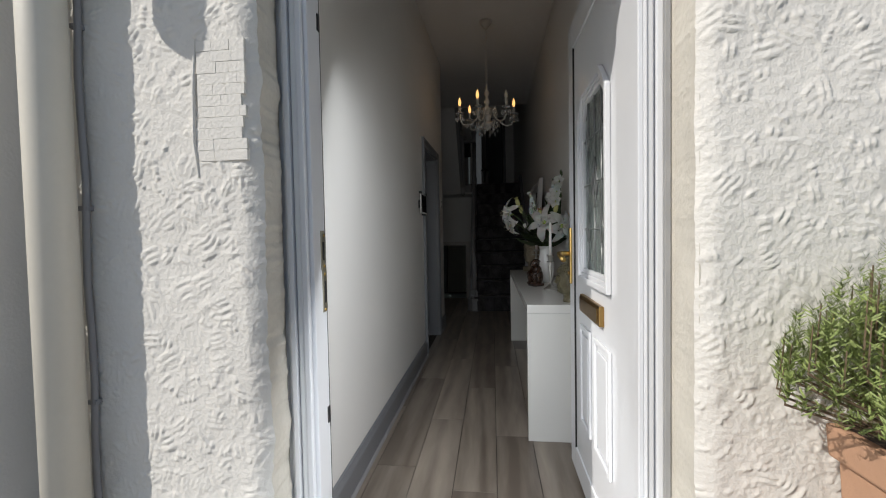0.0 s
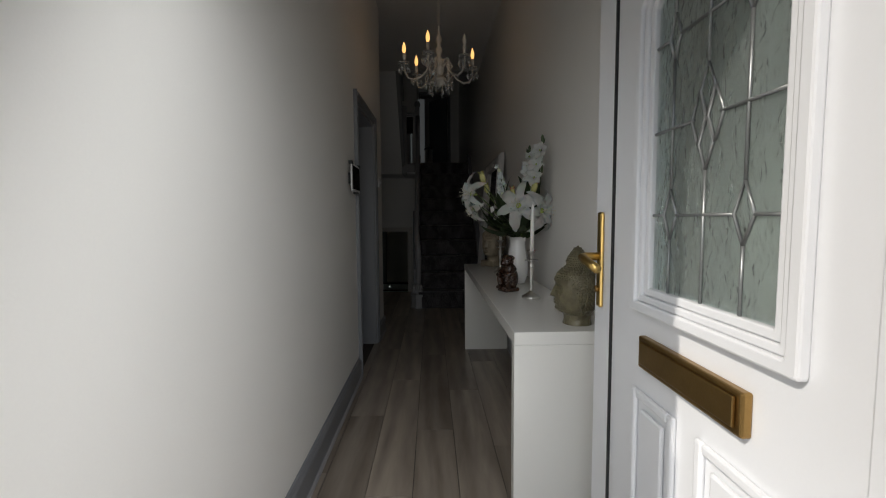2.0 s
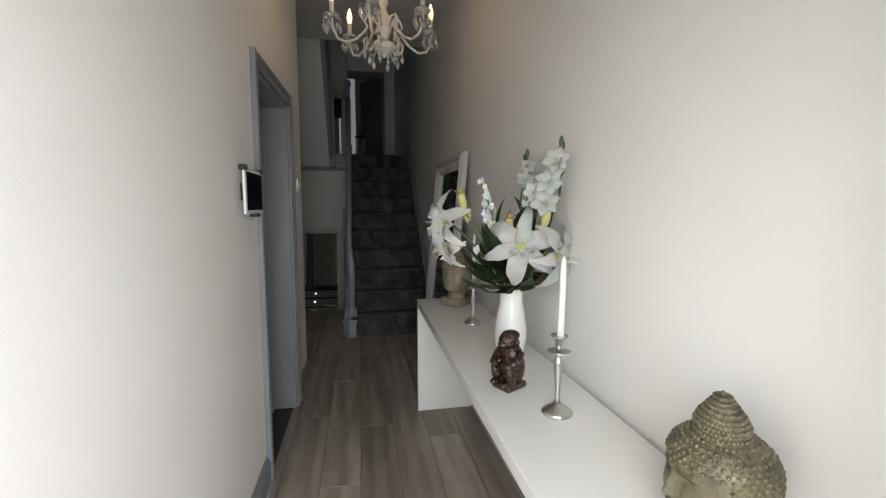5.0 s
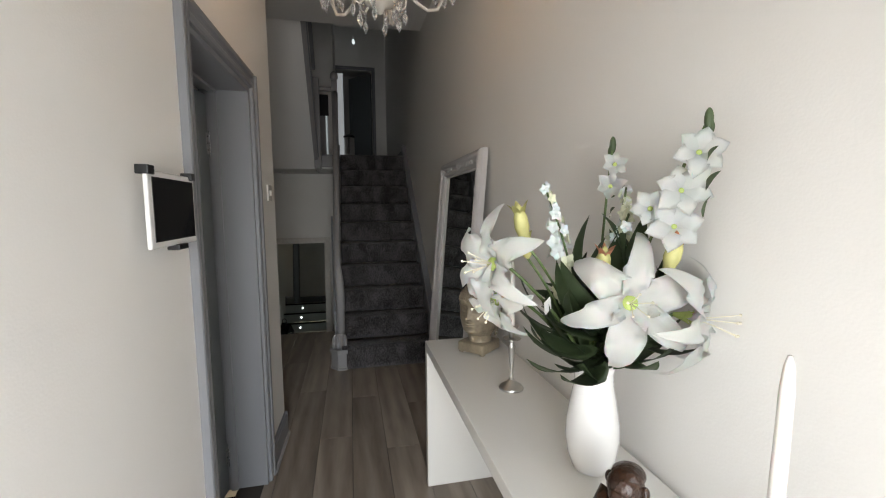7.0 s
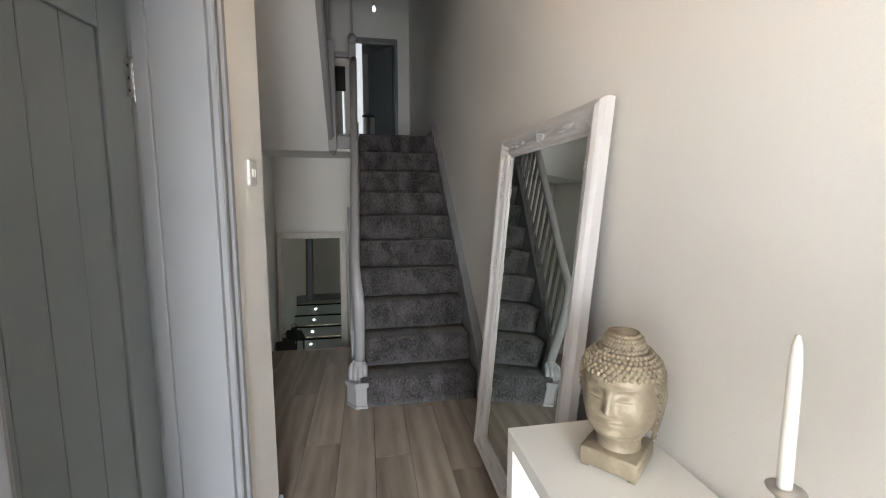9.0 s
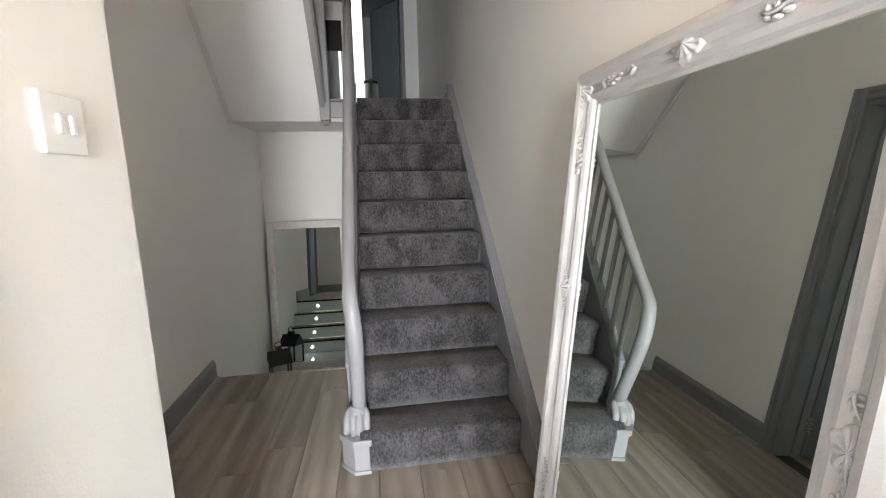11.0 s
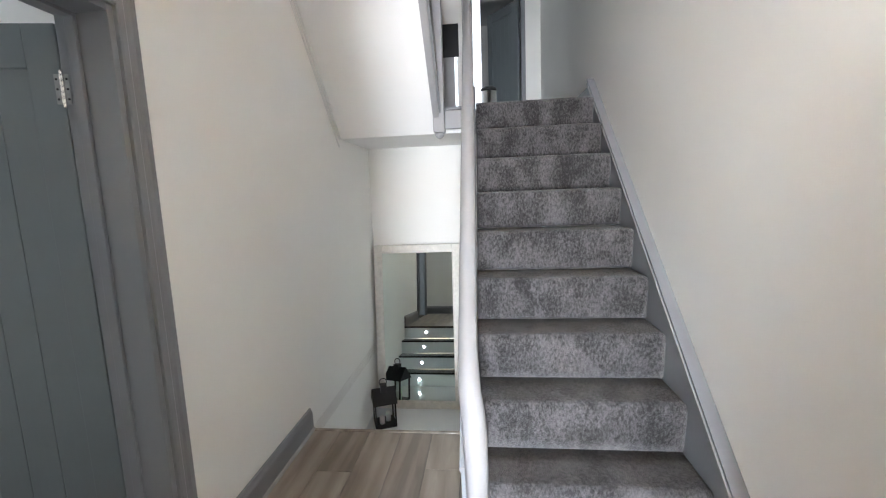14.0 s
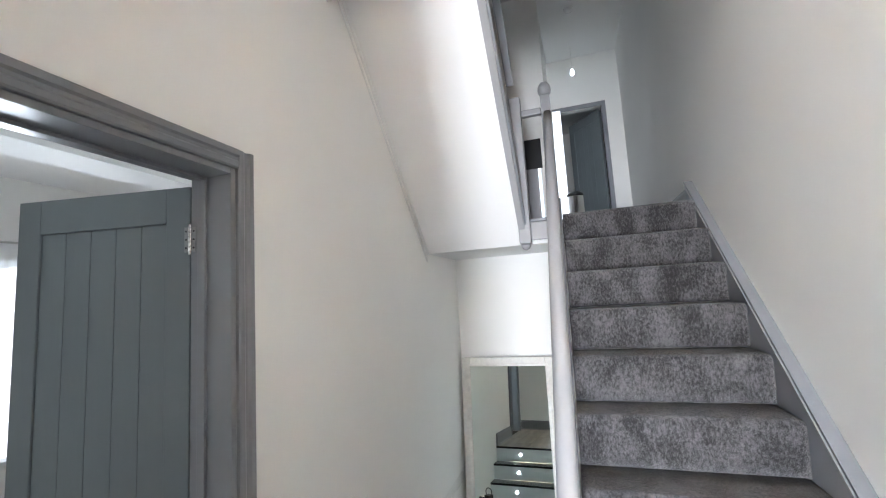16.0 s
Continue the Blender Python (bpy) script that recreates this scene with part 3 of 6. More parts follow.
for yc, dy in ((GY0, 1), (GY1, -1)):
    bm = bmesh.new()
    tri = [(yc - dy * 0.004, GZ1 + 0.004), (yc + dy * 0.056, GZ1 + 0.004), (yc - dy * 0.004, GZ1 - 0.056)]
    fr = [[bm.verts.new((x, y, z)) for y, z in tri] for x in (DX + 0.0065, DX + 0.0115)]
    bm.faces.new(fr[0]), bm.faces.new(list(reversed(fr[1])))
    for i in range(3):
        bm.faces.new((fr[0][i], fr[0][(i + 1) % 3], fr[1][(i + 1) % 3], fr[1][i]))
    bmesh.ops.recalc_face_normals(bm, faces=bm.faces)
    part("corner_panel", bm, UPVC, gf)


def glass_mat():
    m = bpy.data.materials.new("obscured_glass")
    m.use_nodes = True
    nt = m.node_tree
    b = nt.nodes["Principled BSDF"]
    b.inputs["Base Color"].default_value = (0.86, 0.96, 0.93, 1)
    b.inputs["Transmission Weight"].default_value = 0.92
    b.inputs["Roughness"].default_value = 0.22
    b.inputs["IOR"].default_value = 1.45
    tc = nt.nodes.new("ShaderNodeTexCoord")
    mp = nt.nodes.new("ShaderNodeMapping")
    mp.inputs["Scale"].default_value = (1, 1, 0.55)
    n = nt.nodes.new("ShaderNodeTexNoise")
    n.inputs["Scale"].default_value, n.inputs["Detail"].default_value, n.inputs["Distortion"].default_value = 38, 2, 0.8
    bp = nt.nodes.new("ShaderNodeBump")
    bp.inputs["Strength"].default_value, bp.inputs["Distance"].default_value = 0.35, 0.012
    nt.links.new(tc.outputs["Object"], mp.inputs["Vector"])
    nt.links.new(mp.outputs[0], n.inputs["Vector"])
    nt.links.new(n.outputs["Fac"], bp.inputs["Height"])
    nt.links.new(bp.outputs[0], b.inputs["Normal"])
    return m


OBSC = glass_mat()
CLEAR = mat("clear_glass", (0.93, 0.97, 0.95), 0.02, vary=0.0, Transmission_Weight=1.0, IOR=1.45)
LEAD = mat("lead_came", (0.30, 0.31, 0.31), 0.4, 0.8, vary=0.15, scale=30)
pane = part("glass_pane", boxes([(DX + 0.012, DX + 0.026, GY0 - 0.001, GY1 + 0.001, GZ0 - 0.001, GZ1 + 0.001)]), OBSC, door, "rippled obscured glass pane")
GX = DX + 0.0095


def came(pts, r=0.0032):
    part("lead_strip", tube([(GX, y, z) for y, z in pts], r, 6), LEAD, pane, smooth=True)


YA, YM, YZ_ = 3.405, 3.306, 3.213
came([(YA, GZ0), (YA, 1.072)]), came([(YZ_, GZ0), (YZ_, 1.072)]), came([(YM, GZ0), (YM, 1.195)])
for yc in (YA, YZ_):
    came([(yc, 1.072), (yc + 0.021, 1.119), (yc, 1.170), (yc - 0.021, 1.119), (yc, 1.072)])
    came([(yc, 1.170), (yc, 1.415)])
    came([(yc, 1.415), (yc + 0.018, 1.455), (yc, 1.50), (yc - 0.018, 1.455), (yc, 1.415)])
    came([(yc, 1.50), (yc, GZ1)])
came([(GY1, 1.119), (YA + 0.021, 1.119)]), came([(YA - 0.021, 1.119), (YZ_ + 0.021, 1.119)]), came([(YZ_ - 0.021, 1.119), (GY0, 1.119)])
came([(GY1, 1.285), (YM + 0.034, 1.285)]), came([(YM - 0.034, 1.285), (GY0, 1.285)])
came([(GY1, 1.455), (YA + 0.018, 1.455)]), came([(YA - 0.018, 1.455), (YZ_ + 0.018, 1.455)]), came([(YZ_ - 0.018, 1.455), (GY0, 1.455)])
for dy, dz in ((0, -0.045), (0, 0.045), (0.022, 0.0), (-0.022, 0.0)):
    c = (YM + dy, 1.285 + dz)
    h, w = 0.045, 0.019
    came([(c[0], c[1] - h), (c[0] + w, c[1]), (c[0], c[1] + h), (c[0] - w, c[1]), (c[0], c[1] - h)])
came([(YM, 1.375), (YM, GZ1)])
for y0, y1 in ((3.352, 3.515), (3.083, 3.287)):
    mo = part("panel_moulding", yz_frame(y0, y1, 0.325, 0.735, 0.02, DX - 0.006, DX + 0.0055, 0.005), UPVC, door, "raised white panel moulding")
    part("field", boxes([(DX - 0.003, DX + 0.0055, y0 + 0.038, y1 - 0.038, 0.363, 0.697)], 0.006), UPVC, mo)
lb = part("letterbox", boxes([(DX - 0.012, DX + 0.0055, 3.172, 3.473, 0.793, 0.862)], 0.004), DARKBRASS, door, "aged brass letterbox")
part("flap", boxes([(DX - 0.0165, DX - 0.0125, 3.184, 3.461, 0.803, 0.853)], 0.003), DARKBRASS, lb)
hd = part("door_handle", boxes([(DX - 0.011, DX - 0.0002, 3.684, 3.714, 0.875, 1.13)], 0.006), BRASS, door, "worn brass lever handle on a long plate")
part("lever", tube([(DX - 0.01, 3.699, 1.012), (DX - 0.045, 3.699, 1.012), (DX - 0.056, 3.692, 1.010), (DX - 0.058, 3.66, 1.004), (DX - 0.057, 3.63, 0.998), (DX - 0.054, 3.598, 0.990)], [0.011, 0.011, 0.012, 0.0115, 0.011, 0.0115], 12), BRASS, hd, smooth=True)
part("lock_cylinder", lathe([(0.009, 0), (0.009, 0.006), (0.008, 0.008)], 16, pose(DX - 0.011, 3.699, 0.925, 0, -90, 0)), DARKBRASS, hd, smooth=True)
for z in (0.3, 1.05, 1.8):
    hg = part("hinge", lathe([(0.011, z), (0.011, z + 0.1)], 14, pose(DX + 0.012, 2.866, 0)), UPVC, door, smooth=True)

# ---- potted shrub by the door ----
TERRA = mat("terracotta", (0.50, 0.29, 0.18), 0.85, vary=0.14, scale=7, bump=0.2)
NEEDLE = mat("shrub_green", (0.25, 0.31, 0.095), 0.6, vary=0.5, scale=25)
TWIG = mat("twig", (0.16, 0.11, 0.07), 0.9)
PX, PYY = 0.955, 2.40
pot = thing("plant_pot", "tall tapered terracotta pot holding a green shrub", "plant pot")
bm = bmesh.new()
for (a, z0), (b, z1) in (((0.11, -0.19), (0.142, 0.71)), ((0.152, 0.712), (0.155, 0.77))):
    lo = [bm.verts.new((PX + sx * a, PYY + sy * a, z0)) for sx, sy in ((-1, -1), (1, -1), (1, 1), (-1, 1))]
    hi = [bm.verts.new((PX + sx * b, PYY + sy * b, z1)) for sx, sy in ((-1, -1), (1, -1), (1, 1), (-1, 1))]
    for i in range(4):
        j = (i + 1) % 4
        bm.faces.new((lo[i], lo[j], hi[j], hi[i]))
    bm.faces.new(list(reversed(lo))), bm.faces.new(hi)
bmesh.ops.bevel(bm, geom=bm.edges[:], offset=0.006, segments=2, affect="EDGES", profile=0.5)
part("pot", bm, TERRA, pot)
part("soil", boxes([(PX - 0.14, PX + 0.14, PYY - 0.14, PYY + 0.14, 0.771, 0.776)], 0.002), mat("soil", (0.05, 0.035, 0.025), 1.0, bump=0.5), pot)
shrub = thing("shrub", "dense green needle-leaved shrub in a terracotta pot", "shrub")
random.seed(21)
bms, bml = bmesh.new(), ([], [])
for i in range(950):
    a, b = random.uniform(0, 2 * math.pi), random.random() ** 0.7
    r = 0.28 * b
    top = Vector((PX + r * math.cos(a), PYY + r * math.sin(a), 0.80 + (0.29 * math.sqrt(max(0.0, 1 - (b * 0.98) ** 2))) * random.uniform(0.65, 1.08) + 0.02))
    foot = Vector((PX + 0.3 * r * math.cos(a), PYY + 0.3 * r * math.sin(a), 0.776))
    mid = foot.lerp(top, 0.6) + Vector((0.3 * r * math.cos(a), 0.3 * r * math.sin(a), 0))
    if i % 8 == 0:
        tube([foot, mid, top], [0.003, 0.002, 0.001], 4, bms)
    for k in range(58):
        t = random.uniform(0.3, 1.0)
        p = foot.lerp(mid, min(1, t / 0.6)) if t < 0.6 else mid.lerp(top, (t - 0.6) / 0.4)
        u = ((top - mid).normalized() * 0.8 + Vector((random.uniform(-1, 1), random.uniform(-1, 1), random.uniform(-0.3, 0.7)))).normalized()
        ln = random.uniform(0.010, 0.019)
        s = u.orthogonal().normalized() * random.uniform(0.0009, 0.0017)
        n = len(bml[0])
        bml[0].extend([p - s, p + s, p + u * ln * 0.7 + s * 0.8, p + u * ln, p + u * ln * 0.7 - s * 0.8])
        bml[1].append((n, n + 1, n + 2, n + 3, n + 4))
part("stem", bms, TWIG, shrub)
me = bpy.data.meshes.new("foliage")
me.from_pydata([tuple(v) for v in bml[0]], [], bml[1])
me.materials.append(NEEDLE)
fol = new("foliage", me)
fol.parent = shrub
tagged(fol, "fine green needle leaves", kind="stuff")

# ---- mouldings: skirting, architraves ----
SKP = [(0, 0), (0.018, 0), (0.018, 0.105), (0.014, 0.118), (0.010, 0.124), (0.008, 0.134), (0.0, 0.14)]


def skirting(p0, p1, out, mat_=None):
    ob = setting("baseboard", extrude_profile(SKP, p0, p1, out), mat_ or GREY, "grey painted moulded skirting board", "skirting")
    b = Vector(out)
    p0, p1 = Vector(p0) + b * 0.0185, Vector(p1) + b * 0.0185
    part("beading", extrude_profile([(0, 0), (0.012, 0), (0.010, 0.008), (0.005, 0.013), (0, 0.014)], p0, p1, out), LGREY, ob)
    return ob


skirting((XL, YI, 0), (XL, D1A - 0.068, 0), (1, 0, 0))
skew(skirting((XL, D1B + 0.068, 0), (XL, YC + 0.0, 0), (1, 0, 0)))
skirting((XL + 0.048, YC, 0), (XW, YC, 0), (0, 1, 0))
skirting((XW, D2B + 0.068, 0), (XW, YD, 0), (1, 0, 0))
skirting((XR, YI, 0), (XR, 7.435, 0), (-1, 0, 0))
skirting((XR, 9.705, ZL), (XR, YU, ZL), (-1, 0, 0), LGREY)
skirting((XW, YU, ZL), (U0 - 0.07, YU, ZL), (0, -1, 0), LGREY)

ARP = [(0, 0), (0.016, 0), (0.020, 0.006), (0.020, 0.022), (0.014, 0.030), (0.016, 0.040), (0.024, 0.046), (0.026, 0.062), (0.022, 0.068), (0, 0.068)]


def architrave(name, x, y0, y1, h, out, depth, num):
    """Door set in a wall across x: architrave on the hall side, deep lining, stop."""
    fr_ = tagged(thing(name, "grey painted door frame with moulded architrave", "door frame"), kind="structure")
    sg = 1 if out > 0 else -1
    part("architrave", extrude_profile(ARP, (x, y0 + 0.0, 0), (x, y0 + 0.0, h + 0.068), (sg, 0, 0), (0, -1, 0)), GREY, fr_)
    part("architrave", extrude_profile(ARP, (x, y1, 0), (x, y1, h + 0.068), (sg, 0, 0), (0, 1, 0)), GREY, fr_)
    part("architrave", extrude_profile(ARP, (x, y0, h), (x, y1, h), (sg, 0, 0), (0, 0, 1)), GREY, fr_)
    xa, xb = x + sg * 0.004, x - sg * depth
    t = 0.022
    part("lining", boxes([(min(xa, xb), max(xa, xb), y0 - 0.0, y0 + t, 0, h)], 0.002), GREY, fr_)
    part("lining", boxes([(min(xa, xb), max(xa, xb), y1 - t, y1, 0, h)], 0.002), GREY, fr_)
    part("lining", boxes([(min(xa, xb), max(xa, xb), y0 + t, y1 - t, h - t, h)], 0.002), GREY, fr_)
    xs, xe = x - sg * (depth - 0.075), x - sg * (depth - 0.042)
    part("stop", boxes([(min(xs, xe), max(xs, xe), y0 + t, y0 + t + 0.012, 0, h - t), ], 0.002), GREY, fr_)
    part("stop", boxes([(min(xs, xe), max(xs, xe), y1 - t - 0.012, y1 - t, 0, h - t), ], 0.002), GREY, fr_)
    part("stop", boxes([(min(xs, xe), max(xs, xe), y0 + t + 0.012, y1 - t - 0.012, h - t - 0.012, h - t), ], 0.002), GREY, fr_)
    return fr_


def plank_door(name, label, w, h, at, hinges, face):
    """A boarded door, hinge edge at the origin, running along +y, hall face towards +x."""
    d = thing(name, label, "door", at)
    T = 0.04
    part("frame", boxes([(-T, 0, 0.0, 0.095, 0.006, h), (-T, 0, w - 0.095, w, 0.006, h), (-T, 0, 0.095, w - 0.095, h - 0.13, h), (-T, 0, 0.095, w - 0.095, 0.006, 0.2)], 0.003), DOORGREY, d)
    n = 5
    bw = (w - 0.19) / n
    for i in range(n):
        part("board", boxes([(-T + 0.008, -0.008, 0.095 + i * bw + 0.0008, 0.095 + (i + 1) * bw - 0.0008, 0.2, h - 0.13)], 0.0025), DOORGREY, d)
    part("backing", boxes([(-T + 0.016, -0.016, 0.09, w - 0.09, 0.19, h - 0.12)]), DOORGREY, d)
    for z in hinges:
        hg_ = part("hinge", boxes([(0.0, 0.0035, -0.004, 0.020, z - 0.045, z + 0.045), (0.0, 0.0035, -0.024, -0.006, z - 0.045, z + 0.045)], 0.001), HINGE, d, "shiny chrome butt hinge")
        for dz in (-0.036, -0.018, 0.0, 0.018, 0.036):
            part("knuckle", lathe([(0.0062, z + dz - 0.0082), (0.0068, z + dz - 0.0075), (0.0068, z + dz + 0.0075), (0.0062, z + dz + 0.0082)], 12, pose(0.005, -0.004, 0)), CHROME, hg_, smooth=True)
        for yy, dz in ((0.013, -0.03), (0.013, 0.0), (0.013, 0.03), (-0.017, -0.03), (-0.017, 0.0), (-0.017, 0.03)):
            part("screw", lathe([(0.0036, 0), (0.0036, 0.0008), (0.002, 0.0014)], 10, pose(0.0035, yy, z + dz, 0, 90, 0)), BLACKM, hg_, smooth=True)
        part("pin", lathe([(0.005, z - 0.056), (0.0055, z - 0.05), (0.0055, z + 0.05), (0.005, z + 0.056)], 10, pose(0.005, -0.004, 0)), CHROME, hg_, smooth=True)
    return d


skew(architrave("door_frame_1", XL, D1A, D1B, D1H, 1, 0.205, 1))
architrave("door_frame_2", XW, D2A, D2B, D2H, 1, 0.175, 2)
# first door nearly shut, second wide open into the side room
plank_door("side_door", "grey boarded door standing slightly ajar", 0.665, 1.885, pose(XL - 0.155, D1B - 0.026, 0, 0, 0, 0) @ pose(0, 0, 0, 0, 0, 180 - 7.5) @ Matrix.Diagonal((-1, 1, 1, 1)), (0.18, 1.67), 1)
plank_door("side_door", "grey boarded door standing open into the side room", 0.71, 1.985, pose(XW - 0.176, D2B - 0.026, 0, 0, 0, 0) @ pose(0, 0, 0, 0, 0, 180 - 79) @ Matrix.Diagonal((-1, 1, 1, 1)), (0.2, 1.79), 1)

# ---- light switch and wall tablet ----
sw = thing("light_switch", "white plastic double light switch on the wall", "light switch")
part("plate", boxes([(XL, XL + 0.009, 6.56, 6.646, 1.418, 1.504)], 0.003), WPLASTIC, sw)
for y in (6.586, 6.61):
    part("rocker", boxes([(XL + 0.0085, XL + 0.014, y, y + 0.012, 1.447, 1.475)], 0.002), WPLASTIC, sw)
skew(sw)
tab = thing("wall_tablet", "white-edged tablet with a dark screen held on a wall bracket", "tablet")
part("body", boxes([(XL + 0.032, XL + 0.042, 5.175, 5.445, 1.288, 1.462)], 0.004), WPLASTIC, tab)
part("screen", boxes([(XL + 0.0422, XL + 0.0435, 5.195, 5.432, 1.303, 1.448)]), SCREEN, tab, "black glossy screen")
part("bracket", boxes([(XL + 0.022, XL + 0.048, 5.168, 5.20, 1.452, 1.472)], 0.002), BLACK, tab)
part("wall_mount", boxes([(XL, XL + 0.0315, 5.27, 5.35, 1.34, 1.41)], 0.002), BLACK, tab)
part("bracket", boxes([(XL + 0.022, XL + 0.05, 5.41, 5.435, 1.452, 1.472)], 0.002), BLACK, tab)
part("bracket", boxes([(XL + 0.022, XL + 0.05, 5.30, 5.36, 1.276, 1.29)], 0.002), BLACK, tab)

# ---- staircase ----
stairs = thing("staircase", "steep straight staircase with mottled grey carpet and pale grey handrail", "staircase")
SX0, SX1 = XS, 0.741                   # sides of the carpeted steps


def carpet_step(k):
    """One carpeted step: rounded nosing over a slightly leaning, uneven riser."""
    y, z = YS + k * G, (k + 1) * R
    d = G + 0.02 if k < 9 else 0.07
    prof = [(0.010, -R + 0.001), (0.004, -R * 0.75), (0.001, -R * 0.5), (-0.004, -R * 0.30)]
    for i in range(8):
        a = math.pi * (1.05 - 0.55 * i / 7)
        prof.append((0.018 + 0.026 * math.cos(a), -0.026 + 0.026 * math.sin(a)))
    prof += [(0.06, -0.0005), (0.12, -0.001), (d, -0.002)]
    n = 40
    bm = bmesh.new()
    rows = []
    for i in range(n + 1):
        x = SX0 + (SX1 - SX0) * i / n
        row = []
        for j, (a, c) in enumerate(prof):
            w = 0.0035 * noise.noise(Vector((x * 14, k * 3.1 + j * 0.35, 2.0)))
            edge = 0.006 * max(0.0, 1 - (SX1 - x) / 0.03)
            row.append(bm.verts.new((x, y + a + (w if 0 < j < len(prof) - 1 else 0), z + c + (w * 0.6 if j > 8 else 0) - (edge if j > 3 else 0))))
        row.append(bm.verts.new((x, y + d, z - R + 0.001)))
        rows.append(row)
    m = len(rows[0])
    for p, q in zip(rows, rows[1:]):
        for j in range(m):
            bm.faces.new((p[j], q[j], q[(j + 1) % m], p[(j + 1) % m]))
    bm.faces.new(list(reversed(rows[0]))), bm.faces.new(rows[-1])
    bmesh.ops.recalc_face_normals(bm, faces=bm.faces)
    return bm


for k in range(10):
    part("step", carpet_step(k), CARPET, stairs, smooth=True)
SL = R / G


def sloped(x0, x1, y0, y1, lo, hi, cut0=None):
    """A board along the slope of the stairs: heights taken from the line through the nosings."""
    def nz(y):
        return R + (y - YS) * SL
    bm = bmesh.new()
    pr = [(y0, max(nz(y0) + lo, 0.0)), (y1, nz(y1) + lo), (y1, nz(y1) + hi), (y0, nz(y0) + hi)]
    f_ = [[bm.verts.new((x, y, z)) for y, z in pr] for x in (x0, x1)]
    for i in range(4):
        j = (i + 1) % 4
        bm.faces.new((f_[0][i], f_[0][j], f_[1][j], f_[1][i]))
    bm.faces.new(f_[0]), bm.faces.new(list(reversed(f_[1])))
    bmesh.ops.recalc_face_normals(bm, faces=bm.faces)
    return bm




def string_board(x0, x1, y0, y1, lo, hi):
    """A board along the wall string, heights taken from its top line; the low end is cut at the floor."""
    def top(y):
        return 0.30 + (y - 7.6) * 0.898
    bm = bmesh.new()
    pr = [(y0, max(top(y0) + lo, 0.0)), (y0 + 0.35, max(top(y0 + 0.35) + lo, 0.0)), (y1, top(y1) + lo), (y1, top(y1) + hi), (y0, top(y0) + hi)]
    f_ = [[bm.verts.new((x, y, z)) for y, z in pr] for x in (x0, x1)]
    for i in range(5):
        j = (i + 1) % 5
        bm.faces.new((f_[0][i], f_[0][j], f_[1][j], f_[1][i]))
    bm.faces.new(f_[0]), bm.faces.new(list(reversed(f_[1])))
    bmesh.ops.recalc_face_normals(bm, faces=bm.faces)
    return bm


SY0, SY1 = 7.44, 9.69
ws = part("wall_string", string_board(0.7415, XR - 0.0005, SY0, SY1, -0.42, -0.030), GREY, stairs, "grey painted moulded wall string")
# Paler grey here paints the thin highlight along the string's bead.
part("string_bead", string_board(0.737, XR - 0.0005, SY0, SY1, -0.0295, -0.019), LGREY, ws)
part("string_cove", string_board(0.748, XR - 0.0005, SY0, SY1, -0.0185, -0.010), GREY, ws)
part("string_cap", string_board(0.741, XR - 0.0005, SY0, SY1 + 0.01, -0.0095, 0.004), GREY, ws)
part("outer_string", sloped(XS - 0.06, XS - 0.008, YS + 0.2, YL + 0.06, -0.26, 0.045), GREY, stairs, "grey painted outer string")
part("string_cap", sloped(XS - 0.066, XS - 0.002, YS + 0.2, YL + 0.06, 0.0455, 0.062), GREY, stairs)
RX = XS - 0.012


def rail_z(y):
    return 1.005 + (y - 7.9) * 1.0354


rail_pts = [(RX + 0.008, 7.80, 0.27), (RX + 0.010, 7.77, 0.36), (RX + 0.013, 7.735, 0.48), (RX + 0.014, 7.708, 0.60), (RX + 0.012, 7.695, 0.70), (RX + 0.008, 7.702, 0.775), (RX - 0.001, 7.725, 0.84), (RX - 0.004, 7.77, 0.892), (RX - 0.008, 7.83, rail_z(7.83) + 0.008)]
rail_rad = [0.036, 0.034, 0.034, 0.036, 0.037, 0.036, 0.034, 0.032, 0.031]
for i in range(1, 13):
    y = 7.83 + (YN - 7.88) * i / 12
    rail_pts.append((RX - 0.008 - 0.02 * i / 12, y, rail_z(y)))
    rail_rad.append(0.031)
part("handrail", tube(rail_pts, rail_rad, 16), LGREY, stairs, "pale grey swept handrail", smooth=True)
for i in range(16):
    y = 7.91 + i * 0.109
    lo = R + (y - YS) * SL + 0.055
    part("baluster", boxes([(RX - 0.029, RX - 0.007, y - 0.011, y + 0.011, max(lo, 0.2), rail_z(y) - 0.028 if y > 7.83 else 1.0)], 0.003), LGREY, stairs)
# claw foot on its pedestal
bm = bmesh.new()
for dx in (-0.045, -0.015, 0.015, 0.045):
    c = RX - 0.004 + dx
    yy = 7.725 + abs(dx) * 0.5
    tube([(RX + dx * 0.6, 7.79, 0.29), (c, yy + 0.03, 0.262), (c, yy + 0.004, 0.243), (c * 1.0, yy - 0.010, 0.222), (c, yy - 0.010, 0.195), (c, yy + 0.012, 0.180)], [0.013, 0.017, 0.020, 0.0175, 0.019, 0.014], 10, bm)
lathe([(0.05, 0.178), (0.056, 0.21), (0.046, 0.26), (0.036, 0.30)], 14, pose(RX, 7.79, 0), bm)
part("claw_foot", bm, LGREY, stairs, "carved pale grey claw foot", smooth=True)


